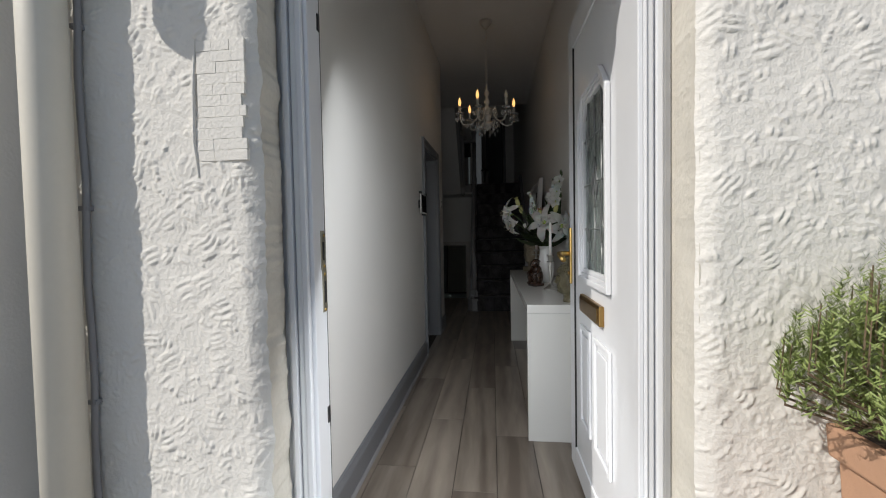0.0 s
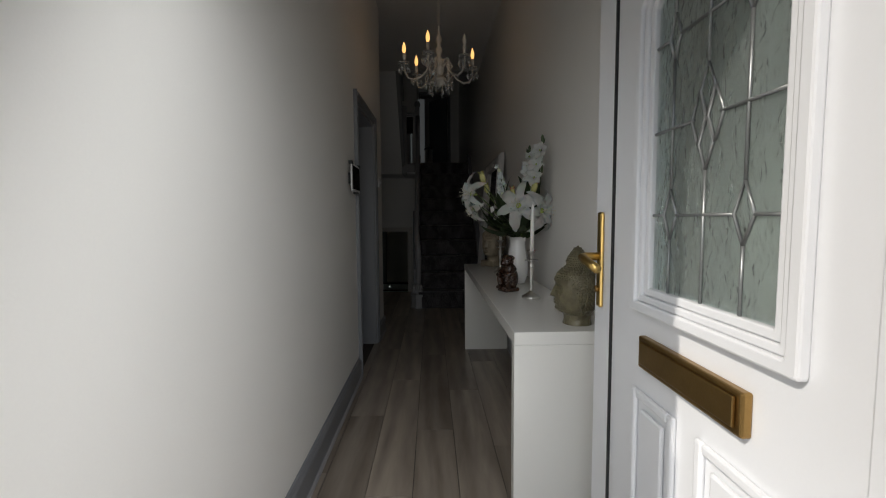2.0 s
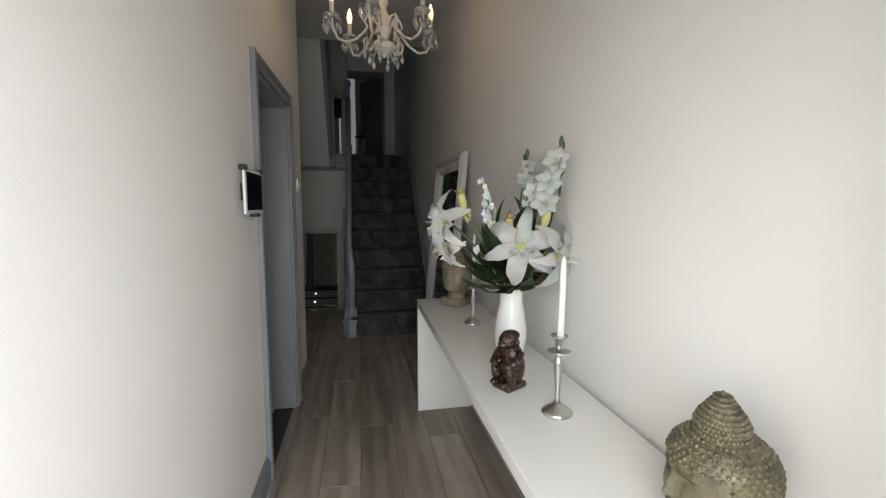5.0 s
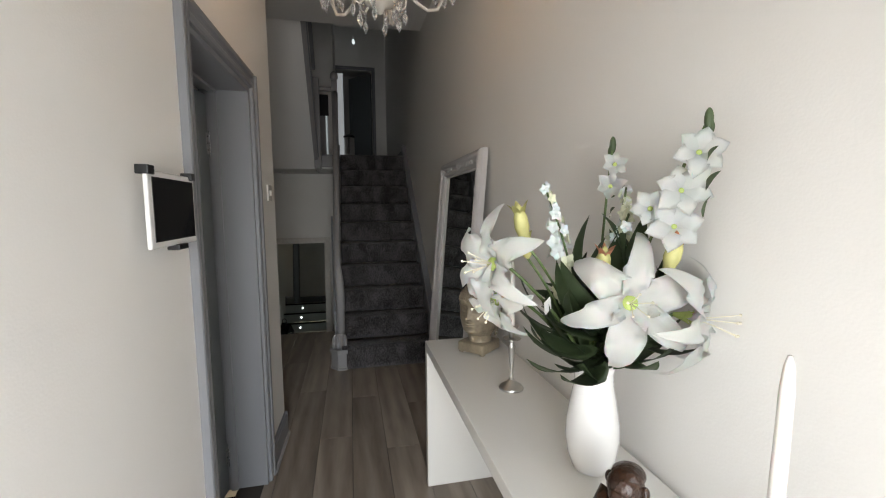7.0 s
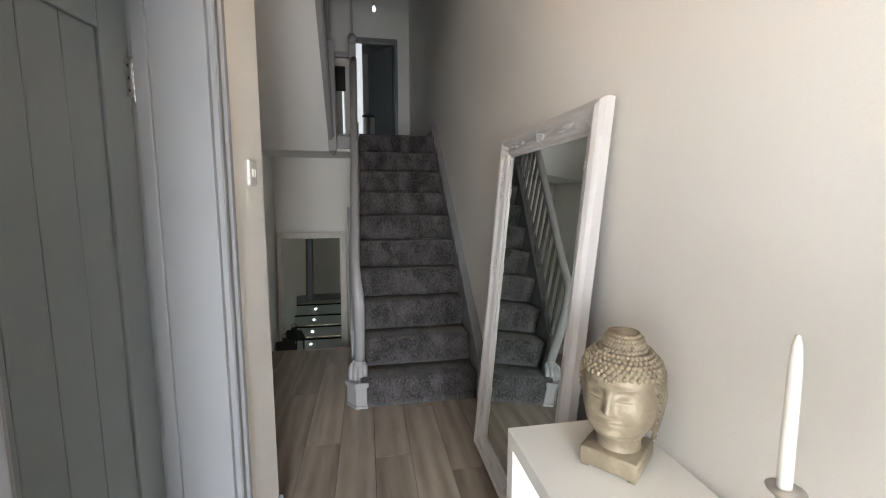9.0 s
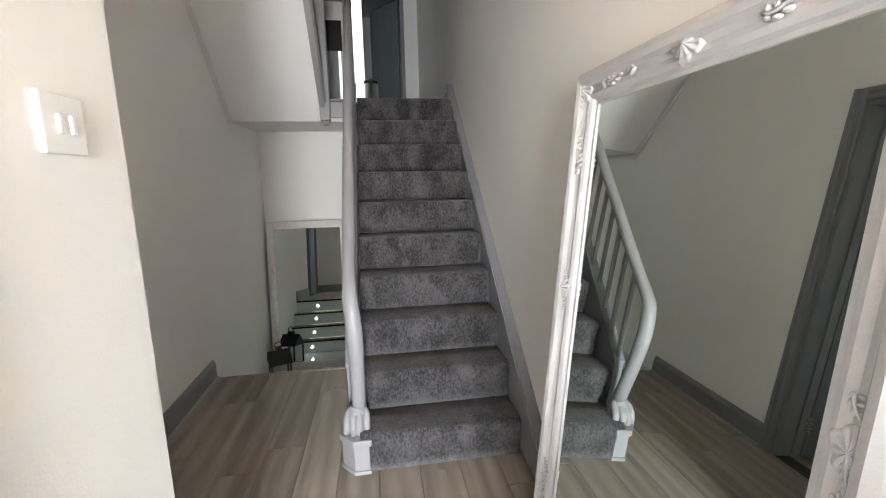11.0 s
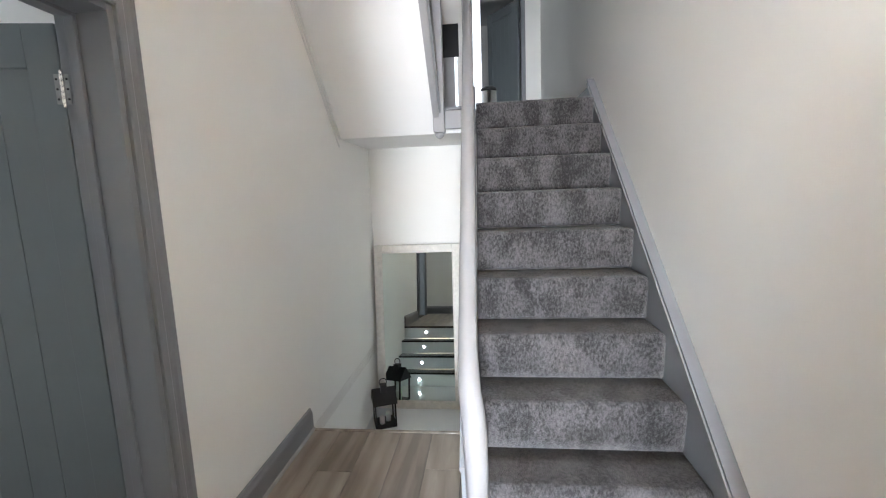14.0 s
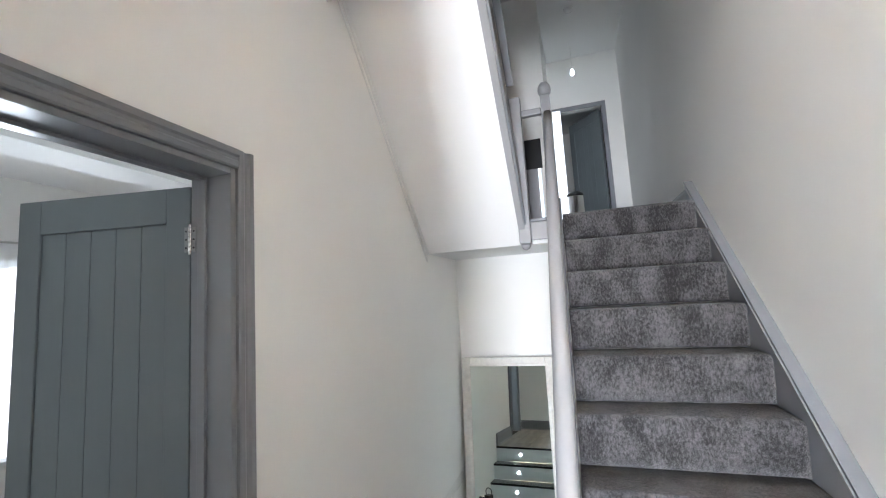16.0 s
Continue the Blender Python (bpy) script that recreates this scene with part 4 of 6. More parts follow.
def prism(poly, z0, z1, bev=0.004):
    bm = bmesh.new()
    lo = [bm.verts.new((x, y, z0)) for x, y in poly]
    hi = [bm.verts.new((x, y, z1)) for x, y in poly]
    n = len(poly)
    for i in range(n):
        j = (i + 1) % n
        bm.faces.new((lo[i], lo[j], hi[j], hi[i]))
    bm.faces.new(list(reversed(lo))), bm.faces.new(hi)
    bmesh.ops.recalc_face_normals(bm, faces=bm.faces)
    bmesh.ops.bevel(bm, geom=bm.edges[:], offset=bev, segments=2, affect="EDGES", profile=0.5)
    return bm


def ped(g):
    return [(XS - 0.09 - g, 7.89), (XS - 0.09 - g, 7.76 - g * 0.4), (XS - 0.03 - g * 0.4, 7.685 - g), (XS + 0.04 + g, 7.685 - g), (XS + 0.04 + g, 7.89)]


pd = part("pedestal", prism(ped(0.0), 0.018, 0.145), LGREY, stairs)
part("pedestal_cap", prism(ped(0.012), 0.1455, 0.178, 0.006), LGREY, pd)
part("pedestal_base", prism(ped(0.006), 0.0, 0.0175, 0.003), LGREY, pd)
tn = part("top_newel", boxes([(RX - 0.075, RX - 0.005, YN, YN + 0.07, ZL - 0.3, ZL + 0.935)], 0.006), LGREY, stairs)
part("newel_cap", lathe([(0.03, 0), (0.045, 0.02), (0.05, 0.045), (0.046, 0.075), (0.03, 0.10), (0.012, 0.108)], 20, pose(RX - 0.04, YN + 0.035, ZL + 0.936)), LGREY, tn, smooth=True)
# upper flight above the down steps
upper = thing("upper_staircase", "upper stair flight with grey string and turned drop newel", "staircase")


def slope2(x0, x1, lo, hi, y0, y1):
    bm = bmesh.new()
    pr = [(y0, SZ + (SY - y0) * SLOPE + lo), (y1, SZ + (SY - y1) * SLOPE + lo), (y1, SZ + (SY - y1) * SLOPE + hi), (y0, SZ + (SY - y0) * SLOPE + hi)]
    f_ = [[bm.verts.new((x, y, z)) for y, z in pr] for x in (x0, x1)]
    for i in range(4):
        j = (i + 1) % 4
        bm.faces.new((f_[0][i], f_[0][j], f_[1][j], f_[1][i]))
    bm.faces.new(f_[0]), bm.faces.new(list(reversed(f_[1])))
    bmesh.ops.recalc_face_normals(bm, faces=bm.faces)
    return bm


part("string", slope2(XO + 0.001, XO + 0.045, -0.012, 0.40, 8.35, 9.66), LGREY, upper)
part("string_bead", slope2(XO + 0.0455, XO + 0.06, 0.02, 0.05, 8.35, 9.66), GREY, upper)
part("handrail", slope2(XO + 0.0, XO + 0.055, 1.02, 1.08, 8.43, 9.62), GREY, upper)
dn = part("newel", boxes([(XO + 0.0, XO + 0.085, 9.66, 9.745, 1.875, ZL + 0.95)], 0.006), LGREY, upper)
part("drop_finial", lathe([(0.006, -0.045), (0.024, -0.035), (0.036, -0.018), (0.036, -0.008), (0.030, 0.0)], 18, pose(XO + 0.0425, 9.7025, 1.8745)), LGREY, dn, smooth=True)
part("landing_fascia", boxes([(XO + 0.086, RX - 0.076, 9.70, 9.73, 1.90, ZL - 0.004)], 0.004), LGREY, upper)
part("landing_nosing", boxes([(XO + 0.086, RX - 0.076, 9.685, 9.735, ZL - 0.0035, ZL + 0.02)], 0.004), GREY, upper)
part("landing_rail", boxes([(XO + 0.086, RX - 0.076, 9.69, 9.74, ZL + 0.80, ZL + 0.85)], 0.008), LGREY, upper)

# ---- down steps ----
down = thing("down_steps", "short flight of white glossy steps with dark treads and small lights", "steps")
LED = glow("step_light_glow", (0.92, 0.97, 1.0), 0.7)
rr, gg = -ZD / 4, 0.19
for k in range(4):
    y1, zt = YD + k * gg, -k * rr
    part("riser", boxes([(XW + 0.002, XS - 0.062, y1 - 0.03, y1, zt - rr, zt - 0.022)], 0.002), TILE, down)
    part("tread", boxes([(XW + 0.002, XS - 0.062, y1 - (gg if k else 0.02) - 0.0, y1 + 0.012, zt - 0.0215, zt - 0.0005)], 0.004), TREADBLK, down, "black glossy tread edge")
    for x in (-0.82, -0.36):
        part("step_light", lathe([(0.012, 0), (0.014, 0.003), (0.010, 0.006)], 14, pose(x, y1 + 0.0002, zt - rr * 0.5, -90, 0, 0)), LED, down, "small round step light", smooth=True)

# ---- console table ----
console = thing("console_table", "long white board console table standing against the hall wall", "console table")
CT = 0.73
part("tabletop", boxes([(0.405, XR - 0.022, 3.975, 6.11, CT - 0.045, CT)], 0.0025), WHITEGLOSS, console)
part("side_panel", boxes([(0.405, XR - 0.022, 3.975, 4.02, 0.0, CT - 0.0455)], 0.0025), WHITEGLOSS, console)
part("side_panel", boxes([(0.405, XR - 0.022, 6.065, 6.11, 0.0, CT - 0.0455)], 0.0025), WHITEGLOSS, console)

# ---- sculpted heads ----


CURLS = []
# height, front, back and side reach of a head, as shares of its height
HEAD = [(0.0, 0.21, 0.22, 0.205), (0.07, 0.19, 0.205, 0.19), (0.13, 0.20, 0.21, 0.20), (0.165, 0.285, 0.225, 0.235), (0.20, 0.315, 0.24, 0.265), (0.26, 0.325, 0.28, 0.295), (0.34, 0.33, 0.325, 0.318),
        (0.42, 0.325, 0.36, 0.33), (0.50, 0.322, 0.375, 0.335), (0.57, 0.315, 0.372, 0.33), (0.64, 0.28, 0.335, 0.30), (0.70, 0.215, 0.265, 0.235), (0.735, 0.155, 0.20, 0.17)]
KNOT = [(0.76, 0.135, 0.165, 0.15), (0.80, 0.15, 0.165, 0.155), (0.85, 0.125, 0.135, 0.13), (0.90, 0.085, 0.09, 0.085), (0.95, 0.045, 0.045, 0.045), (0.985, 0.022, 0.02, 0.02), (1.0, 0.004, 0.004, 0.004)]
BUN = [(0.755, 0.14, 0.175, 0.155), (0.79, 0.135, 0.16, 0.145), (0.825, 0.105, 0.12, 0.11), (0.85, 0.055, 0.06, 0.06), (0.857, 0.004, 0.004, 0.004)]


def head_mesh(name, h, material, crown, base=0.0, seg=144, rows=150):
    """A stylised stone head facing -y, standing on z = base, h high: face, hairline and crown knot."""
    prof = HEAD + crown
    verts, faces = [], []
    CURLS.clear()
    vtop = prof[-1][0]

    def g(u, c, w):
        return math.exp(-((u - c) / w) ** 2)
    for j in range(rows + 1):
        v = vtop * j / rows
        i0 = max(i for i in range(len(prof) - 1) if prof[i][0] <= v + 1e-9)
        p, q = prof[i0], prof[i0 + 1]
        f = (v - p[0]) / (q[0] - p[0])
        f = f * f * (3 - 2 * f) * 0.4 + f * 0.6
        rf, rb, rs = [p[k] + (q[k] - p[k]) * f for k in (1, 2, 3)]
        for i in range(seg):
            a = 2 * math.pi * i / seg
            a = a if a <= math.pi else a - 2 * math.pi
            ca, sa = math.cos(a), math.sin(a)
            rr_ = rf if ca > 0 else rb
            r = rr_ * rs / math.hypot(rs * ca, rr_ * sa)
            aa = abs(a)
            if ca > 0 and v < 0.62:
                r += 0.070 * g(aa, 0, 0.11 + 0.10 * max(0, 0.40 - v)) * max(0.0, min(1.0, (0.52 - v) / 0.15)) * (1 if v > 0.355 else max(0.0, 1 - (0.355 - v) / 0.02))
                r += 0.020 * g(aa, 0.36, 0.24) * g(v, 0.525, 0.016)
                r -= 0.030 * g(aa, 0.36, 0.20) * g(v, 0.475, 0.035)
                r += 0.022 * g(aa, 0.36, 0.16) * g(v, 0.455, 0.022)
                r -= 0.010 * g(aa, 0.36, 0.20) * g(v, 0.436, 0.006)
                r += 0.026 * g(aa, 0, 0.22) * g(v, 0.300, 0.011) + 0.024 * g(aa, 0, 0.17) * g(v, 0.268, 0.011)
                r -= 0.012 * g(aa, 0, 0.26) * g(v, 0.284, 0.005) + 0.014 * g(aa, 0, 0.2) * g(v, 0.240, 0.014)
                r += 0.018 * g(aa, 0, 0.2) * g(v, 0.20, 0.024) + 0.012 * g(aa, 0.62, 0.25) * g(v, 0.36, 0.06)
            line = 0.585 - 0.03 * g(aa, 0, 0.25) if aa < 1.15 else max(0.20, 0.585 - (aa - 1.15) * 0.8)
            if v > line and v < vtop * 0.975:
                r += 0.012
                if j % 4 == 0 and (i + 2 * (j // 4 % 2)) % 4 == 0:
                    CURLS.append((r * h * sa, -r * h * ca, v * h + base))
            verts.append((r * h * sa, -r * h * ca, v * h + base))
    for j in range(rows):
        for i in range(seg):
            k = (i + 1) % seg
            faces.append((j * seg + i, j * seg + k, (j + 1) * seg + k, (j + 1) * seg + i))
    faces.append(tuple(reversed(range(seg))))
    faces.append(tuple(range(rows * seg, rows * seg + seg)))
    me = bpy.data.meshes.new(name)
    me.from_pydata(verts, [], faces)
    for p in me.polygons:
        p.use_smooth = True
    me.materials.append(material)
    return me


STONE1 = mat("mossy_stone_glaze", (0.12, 0.105, 0.06), 0.3, vary=0.9, scale=24, bump=0.6, bscale=70)
STONE2 = mat("pale_bronze_stone", (0.27, 0.225, 0.16), 0.42, 0.1, vary=0.6, scale=16, bump=0.2, bscale=80)


def ears(bm, h, base):
    """Long ear rims with hanging lobes on both sides of a head."""
    for s_ in (-1, 1):
        x = s_ * 0.325 * h
        rim = [(0.92, 0.055, 0.20), (1.0, 0.075, 0.30), (1.06, 0.095, 0.40), (1.08, 0.085, 0.47), (1.08, 0.045, 0.505), (1.06, 0.005, 0.485), (1.02, -0.008, 0.43), (0.98, 0.0, 0.34), (0.93, 0.012, 0.24), (0.88, 0.025, 0.155), (0.90, 0.05, 0.17)]
        tube([(x * k, y * h, base + z * h) for k, y, z in rim], 0.017 * h, 8, bm)
        tube([(x * 1.0, 0.045 * h, base + 0.44 * h), (x * 0.99, 0.04 * h, base + 0.36 * h), (x * 0.95, 0.035 * h, base + 0.26 * h)], 0.02 * h, 8, bm)


def curls(bm, rad):
    """Snail curls set over the hair."""
    for p in CURLS:
        q = bmesh.ops.create_icosphere(bm, subdivisions=1, radius=rad)
        bmesh.ops.translate(bm, vec=Vector(p), verts=q["verts"])


bm = bmesh.new()
me1 = head_mesh("tmp", 0.285, STONE1, KNOT)
bm.from_mesh(me1)
bpy.data.meshes.remove(me1)
ears(bm, 0.285, 0.0)
curls(bm, 0.0048)
hd1 = tagged(new("stone_head", mesh("stone_head", bm, STONE1, True)), "mossy brown glazed head sculpture on the console", "sculpture")
hd1.matrix_world = pose(0.658, 4.09, CT, 0, 0, -100) @ Matrix.Diagonal((0.84, 0.84, 1.0, 1.0))
bm = bmesh.new()
me2 = head_mesh("tmp", 0.30, STONE2, BUN, 0.03)
bm.from_mesh(me2)
bpy.data.meshes.remove(me2)
ears(bm, 0.30, 0.025)
curls(bm, 0.0070)
box(bm, -0.075, 0.075, -0.085, 0.075, 0.004, 0.042, 0.006)
box(bm, -0.07, -0.05, -0.08, -0.06, 0.0, 0.006)
box(bm, 0.05, 0.07, -0.08, -0.06, 0.0, 0.006)
hd2 = tagged(new("stone_head", mesh("stone_head", bm, STONE2, True)), "pale bronze-coloured head sculpture on a square base", "sculpture")
hd2.matrix_world = pose(0.625, 5.925, CT, 0, 0, -50) @ Matrix.Diagonal((0.9, 0.9, 1.17, 1.0))
# seated carved figure
CARVED = mat("dark_carved_wood", (0.034, 0.015, 0.008), 0.24, vary=0.8, scale=35, bump=0.5, bscale=130, coat=0.2)
bm = bmesh.new()


def blob(bm, c, s, rot=0.0):
    r = bmesh.ops.create_icosphere(bm, subdivisions=3, radius=1.0)
    bmesh.ops.transform(bm, matrix=Matrix.Translation(c) @ Matrix.Rotation(rot, 4, "X") @ Matrix.Diagonal((*s, 1)), verts=r["verts"])


box(bm, -0.032, 0.032, -0.040, 0.036, 0.0, 0.018, 0.006)
blob(bm, (0, 0.008, 0.056), (0.037, 0.034, 0.052))
blob(bm, (0, 0.004, 0.095), (0.032, 0.028, 0.03))
blob(bm, (0, -0.008, 0.132), (0.026, 0.028, 0.025))
blob(bm, (0, -0.030, 0.126), (0.014, 0.013, 0.011))
blob(bm, (0.0, 0.0, 0.146), (0.024, 0.026, 0.014))
for s in (-1, 1):
    blob(bm, (s * 0.027, -0.004, 0.131), (0.006, 0.007, 0.010))
    blob(bm, (s * 0.026, -0.026, 0.045), (0.013, 0.016, 0.034), 0.25)
    tube([(s * 0.032, 0.004, 0.105), (s * 0.036, -0.016, 0.082), (s * 0.028, -0.036, 0.072), (s * 0.008, -0.042, 0.07)], [0.012, 0.012, 0.011, 0.009], 10, bm)
    blob(bm, (s * 0.02, -0.036, 0.02), (0.011, 0.018, 0.009))
fg = tagged(new("carved_figure", mesh("carved_figure", bm, CARVED, True)), "small dark polished carved wooden figure on the console", "figurine")
fg.matrix_world = pose(0.535, 4.77, CT, 0, 0, -62) @ Matrix.Diagonal((1.2, 1.2, 1.2, 1.0))

# ---- candlesticks ----
WAX = mat("white_wax", (0.82, 0.80, 0.76), 0.4, vary=0.02, Subsurface_Weight=0.1)


def candlestick(at, lean, candle):
    c = thing("candlestick", "slim silver candlestick holding a white candle", "candlestick", at, "candlesticks on the console")
    part("base", lathe([(0.043, 0), (0.044, 0.004), (0.040, 0.010), (0.028, 0.018), (0.014, 0.026), (0.009, 0.034)], 28), STEEL, c, smooth=True)
    part("stem", lathe([(0.009, 0.0341), (0.007, 0.045), (0.0065, 0.06), (0.011, 0.13), (0.0125, 0.15), (0.014, 0.155), (0.009, 0.162), (0.008, 0.172), (0.012, 0.180)], 20), STEEL, c, smooth=True)
    part("drip_tray", lathe([(0.008, 0.1802), (0.030, 0.181), (0.033, 0.184), (0.030, 0.1845), (0.008, 0.183)], 24), STEEL, c, smooth=True)
    part("socket", lathe([(0.009, 0.185), (0.010, 0.195), (0.012, 0.215), (0.024, 0.226), (0.025, 0.229), (0.012, 0.228)], 24), STEEL, c, smooth=True)
    part("candle", lathe([(0.0100, 0.222), (0.0096, 0.30), (0.0086, 0.41), (0.0066, 0.44), (0.003, 0.455)], 18, pose(0, 0, 0, lean, 0, 0)), WAX, c, "white taper candle", smooth=True)
    return c


candlestick(pose(0.607, 4.578, CT + 0.0005, 0, 0, 20), 1.0, 0)
candlestick(pose(0.612, 5.51, CT + 0.0005, 0, 0, 150), 1.5, 0)

# ---- vase of flowers ----
VX, VY = 0.636, 5.04
CERAMIC = mat("white_glazed_ceramic", (0.83, 0.82, 0.80), 0.12, vary=0.015, coat=0.4)
vase = thing("vase", "white glazed tall vase on the console", "vase")
part("body", lathe([(0.040, 0), (0.046, 0.004), (0.058, 0.04), (0.064, 0.085), (0.062, 0.125), (0.053, 0.18), (0.046, 0.22), (0.046, 0.25), (0.051, 0.27), (0.047, 0.270), (0.042, 0.25), (0.040, 0.22)], 40, pose(VX, VY, CT + 0.0005)), CERAMIC, vase, smooth=True)
part("rim", lathe([(0.0455, 0.2685), (0.0515, 0.2705), (0.0515, 0.2735), (0.0465, 0.2745)], 40, pose(VX, VY, CT + 0.0005)), CERAMIC, vase, smooth=True)
PETAL = mat("white_petal", (0.77, 0.77, 0.74), 0.55, vary=0.03, scale=30, Subsurface_Weight=0.3)
THROAT = mat("green_throat", (0.45, 0.55, 0.16), 0.5)
LEAF = mat("flower_leaf", (0.06, 0.09, 0.04), 0.5, vary=0.4, scale=20)
STEM = mat("flower_stem", (0.10, 0.15, 0.05), 0.5, vary=0.2)
BUD = mat("bud_yellow_green", (0.52, 0.50, 0.20), 0.5, vary=0.35, scale=25)
PALEBUD = mat("floret_greenish_white", (0.66, 0.68, 0.50), 0.5, vary=0.25, scale=25)
BUDTIP = mat("bud_pink_tip", (0.66, 0.33, 0.20), 0.5, vary=0.2)
STAMEN = mat("stamen_cream", (0.75, 0.70, 0.55), 0.5)
bq = thing("flower_bouquet", "artificial white lilies and stems with dark green leaves in a vase", "flowers")
random.seed(12)


def strip(bm, m, length, width, bend, wave=0.0, cup=0.25, n=9, w=5):
    """A petal or leaf that grows along +z from the origin of m and bends towards +x."""
    g = []
    ph = random.uniform(0, 6.28)
    for i in range(n + 1):
        t = i / n
        ang = bend * t * t
        x = length * (math.sin(ang * 0.6) * t)
        z = length * t * math.cos(ang * 0.55)
        ww = width * (math.sin(math.pi * min(1, 0.06 + t * 0.94)) ** 0.75) * (1.12 - 0.35 * t)
        row = []
        for k in range(w):
            s = (k / (w - 1) - 0.5) * 2
            ruffle = wave * ww * (0.75 * math.sin(11 * t + 2.2 * s + ph) + 0.35 * math.sin(23 * t - 3.0 * s + 2 * ph)) * s * s
            rib = -0.10 * ww * math.exp(-(s / 0.18) ** 2) if wave > 0.3 else 0.0
            row.append(bm.verts.new(m @ Vector((x - cup * ww * (s * s) * (0.6 - t) + ruffle + rib, s * ww * (1 + 0.06 * wave * math.sin(17 * t + ph)), z))))
        g.append(row)
    for a, b in zip(g, g[1:]):
        for k in range(w - 1):
            bm.faces.new((a[k], a[k + 1], b[k + 1], b[k]))


def facing(at, way, spin=0.0):
    q = Vector(way).to_track_quat("Z", "Y").to_matrix().to_4x4()
    return Matrix.Translation(at) @ q @ Matrix.Rotation(spin, 4, "Z")


def lily(at, way, size, spin=0.0, open_=1.0):
    m = facing(at, way, spin)
    root = part("lily", lathe([(0.004, -0.03), (0.010, -0.01), (0.016, 0.006), (0.014, 0.012), (0.005, 0.014)], 12, m), THROAT, bq, "large white lily bloom", smooth=True)
    for i in range(6):
        bm = bmesh.new()
        lean = radians(53 if i % 2 == 0 else 46) * open_
        pm = m @ Matrix.Rotation(i * math.pi / 3, 4, "Z") @ Matrix.Translation((0.006, 0, 0)) @ Matrix.Rotation(lean, 4, "Y")
        strip(bm, pm, size * random.uniform(0.92, 1.06), size * (0.265 if i % 2 == 0 else 0.20), 1.85 * open_, 0.6, 0.5, 22, 9)
        bmesh.ops.solidify(bm, geom=bm.faces[:], thickness=0.0012)
        part("petal", bm, PETAL, root, smooth=True)
    for i in range(5):
        bm = bmesh.new()
        a = i * 1.256
        e = m @ Vector((0.022 * math.cos(a), 0.022 * math.sin(a), size * 0.62))
        tube([m @ Vector((0, 0, 0.005)), m @ Vector((0.008 * math.cos(a), 0.008 * math.sin(a), size * 0.3)), e], 0.0011, 6, bm)
        blob(bm, e, (0.0028, 0.0028, 0.0028))
        part("stamen", bm, STAMEN, root, smooth=True)


def stem(pts, r=0.003):
    part("stem", tube(pts, r, 8), STEM, bq, smooth=True)


def curve(p, q, lift=0.25, n=7):
    p, q = Vector(p), Vector(q)
    c = Vector((p.x * 0.65 + q.x * 0.35, p.y * 0.65 + q.y * 0.35, p.z + (q.z - p.z) * 0.6))
    return [(1 - t) ** 2 * p + 2 * t * (1 - t) * c + t * t * q for t in [i / n for i in range(n + 1)]]


MOUTH = (VX, VY, CT + 0.262)


def root_at(i):
    return (VX + 0.025 * math.cos(i * 2.4), VY + 0.025 * math.sin(i * 2.4), CT + 0.20)


LILIES = [((0.610, 4.885, 1.183), (-0.40, -0.88, 0.14), 0.140, 0.35, 1.0), ((0.722, 4.85, 1.155), (0.55, -0.78, -0.05), 0.130, 0.1, 1.0), ((0.368, 5.0, 1.255), (-0.88, -0.40, 0.10), 0.122, 0.5, 0.9), ((0.385, 5.03, 1.175), (-0.75, -0.3, -0.45), 0.10, 0.2, 0.85)]
for i, (c, way, s, sp, op) in enumerate(LILIES):
    lily(c, way, s, sp, op)
    stem(curve(root_at(i), Vector(c) - Vector(way).normalized() * 0.03), 0.0036)
for i, (c, way, s) in enumerate((((0.434, 5.0, 1.30), (-0.25, -0.1, 1), 0.085), ((0.585, 4.95, 1.22), (-0.02, -0.25, 1), 0.075), ((0.68, 4.87, 1.24), (0.25, -0.1, 1), 0.085), ((0.455, 5.03, 1.26), (-0.1, 0.1, 1), 0.06))):
    m = facing(c, way)
    b_ = part("bud", lathe([(0.003, 0), (0.010, s * 0.12), (0.0165, s * 0.4), (0.015, s * 0.65), (0.009, s * 0.88), (0.003, s)], 12, m), BUD, bq, "closed yellow-green lily bud", smooth=True)
    bm = bmesh.new()
    for k in range(5):
        strip(bm, m @ Matrix.Rotation(k * 1.257, 4, "Z") @ Matrix.Translation((0.005, 0, s * 0.55)) @ Matrix.Rotation(0.16, 4, "Y"), s * 0.55, 0.009, 0.5)
    bmesh.ops.solidify(bm, geom=bm.faces[:], thickness=0.001)
    part("bud_tip", bm, BUDTIP if i in (1, 2) else BUD, b_, smooth=True)
    stem(curve(root_at(i + 3), c), 0.003)


def floret(bm, at, way, size, n=5):
    m = facing(at, way, random.uniform(0, 6))
    for k in range(n):
        strip(bm, m @ Matrix.Rotation(k * 2 * math.pi / n, 4, "Z") @ Matrix.Rotation(radians(42), 4, "Y"), size * random.uniform(0.85, 1.1), size * 0.42, 0.8, 0.12, 0.4, 5, 5)


def spike(foot, top, count, size, i):
    pts = curve(foot, top)
    stem(pts, 0.0026)
    a, b = Vector(pts[3]), Vector(top)
    for k in range(count):
        t = k / count
        p = a.lerp(b, t) + Vector((random.uniform(-1, 1), random.uniform(-1, 1), 0)) * 0.034 * (1.15 - t)
        w = (p - a.lerp(b, t)).normalized() + Vector((0, -0.3, 0.25))
        bm = bmesh.new()
        floret(bm, p, w, size * (1.1 - 0.55 * t))
        part("floret", bm, PETAL if random.random() < 0.6 else PALEBUD, bq, smooth=True)


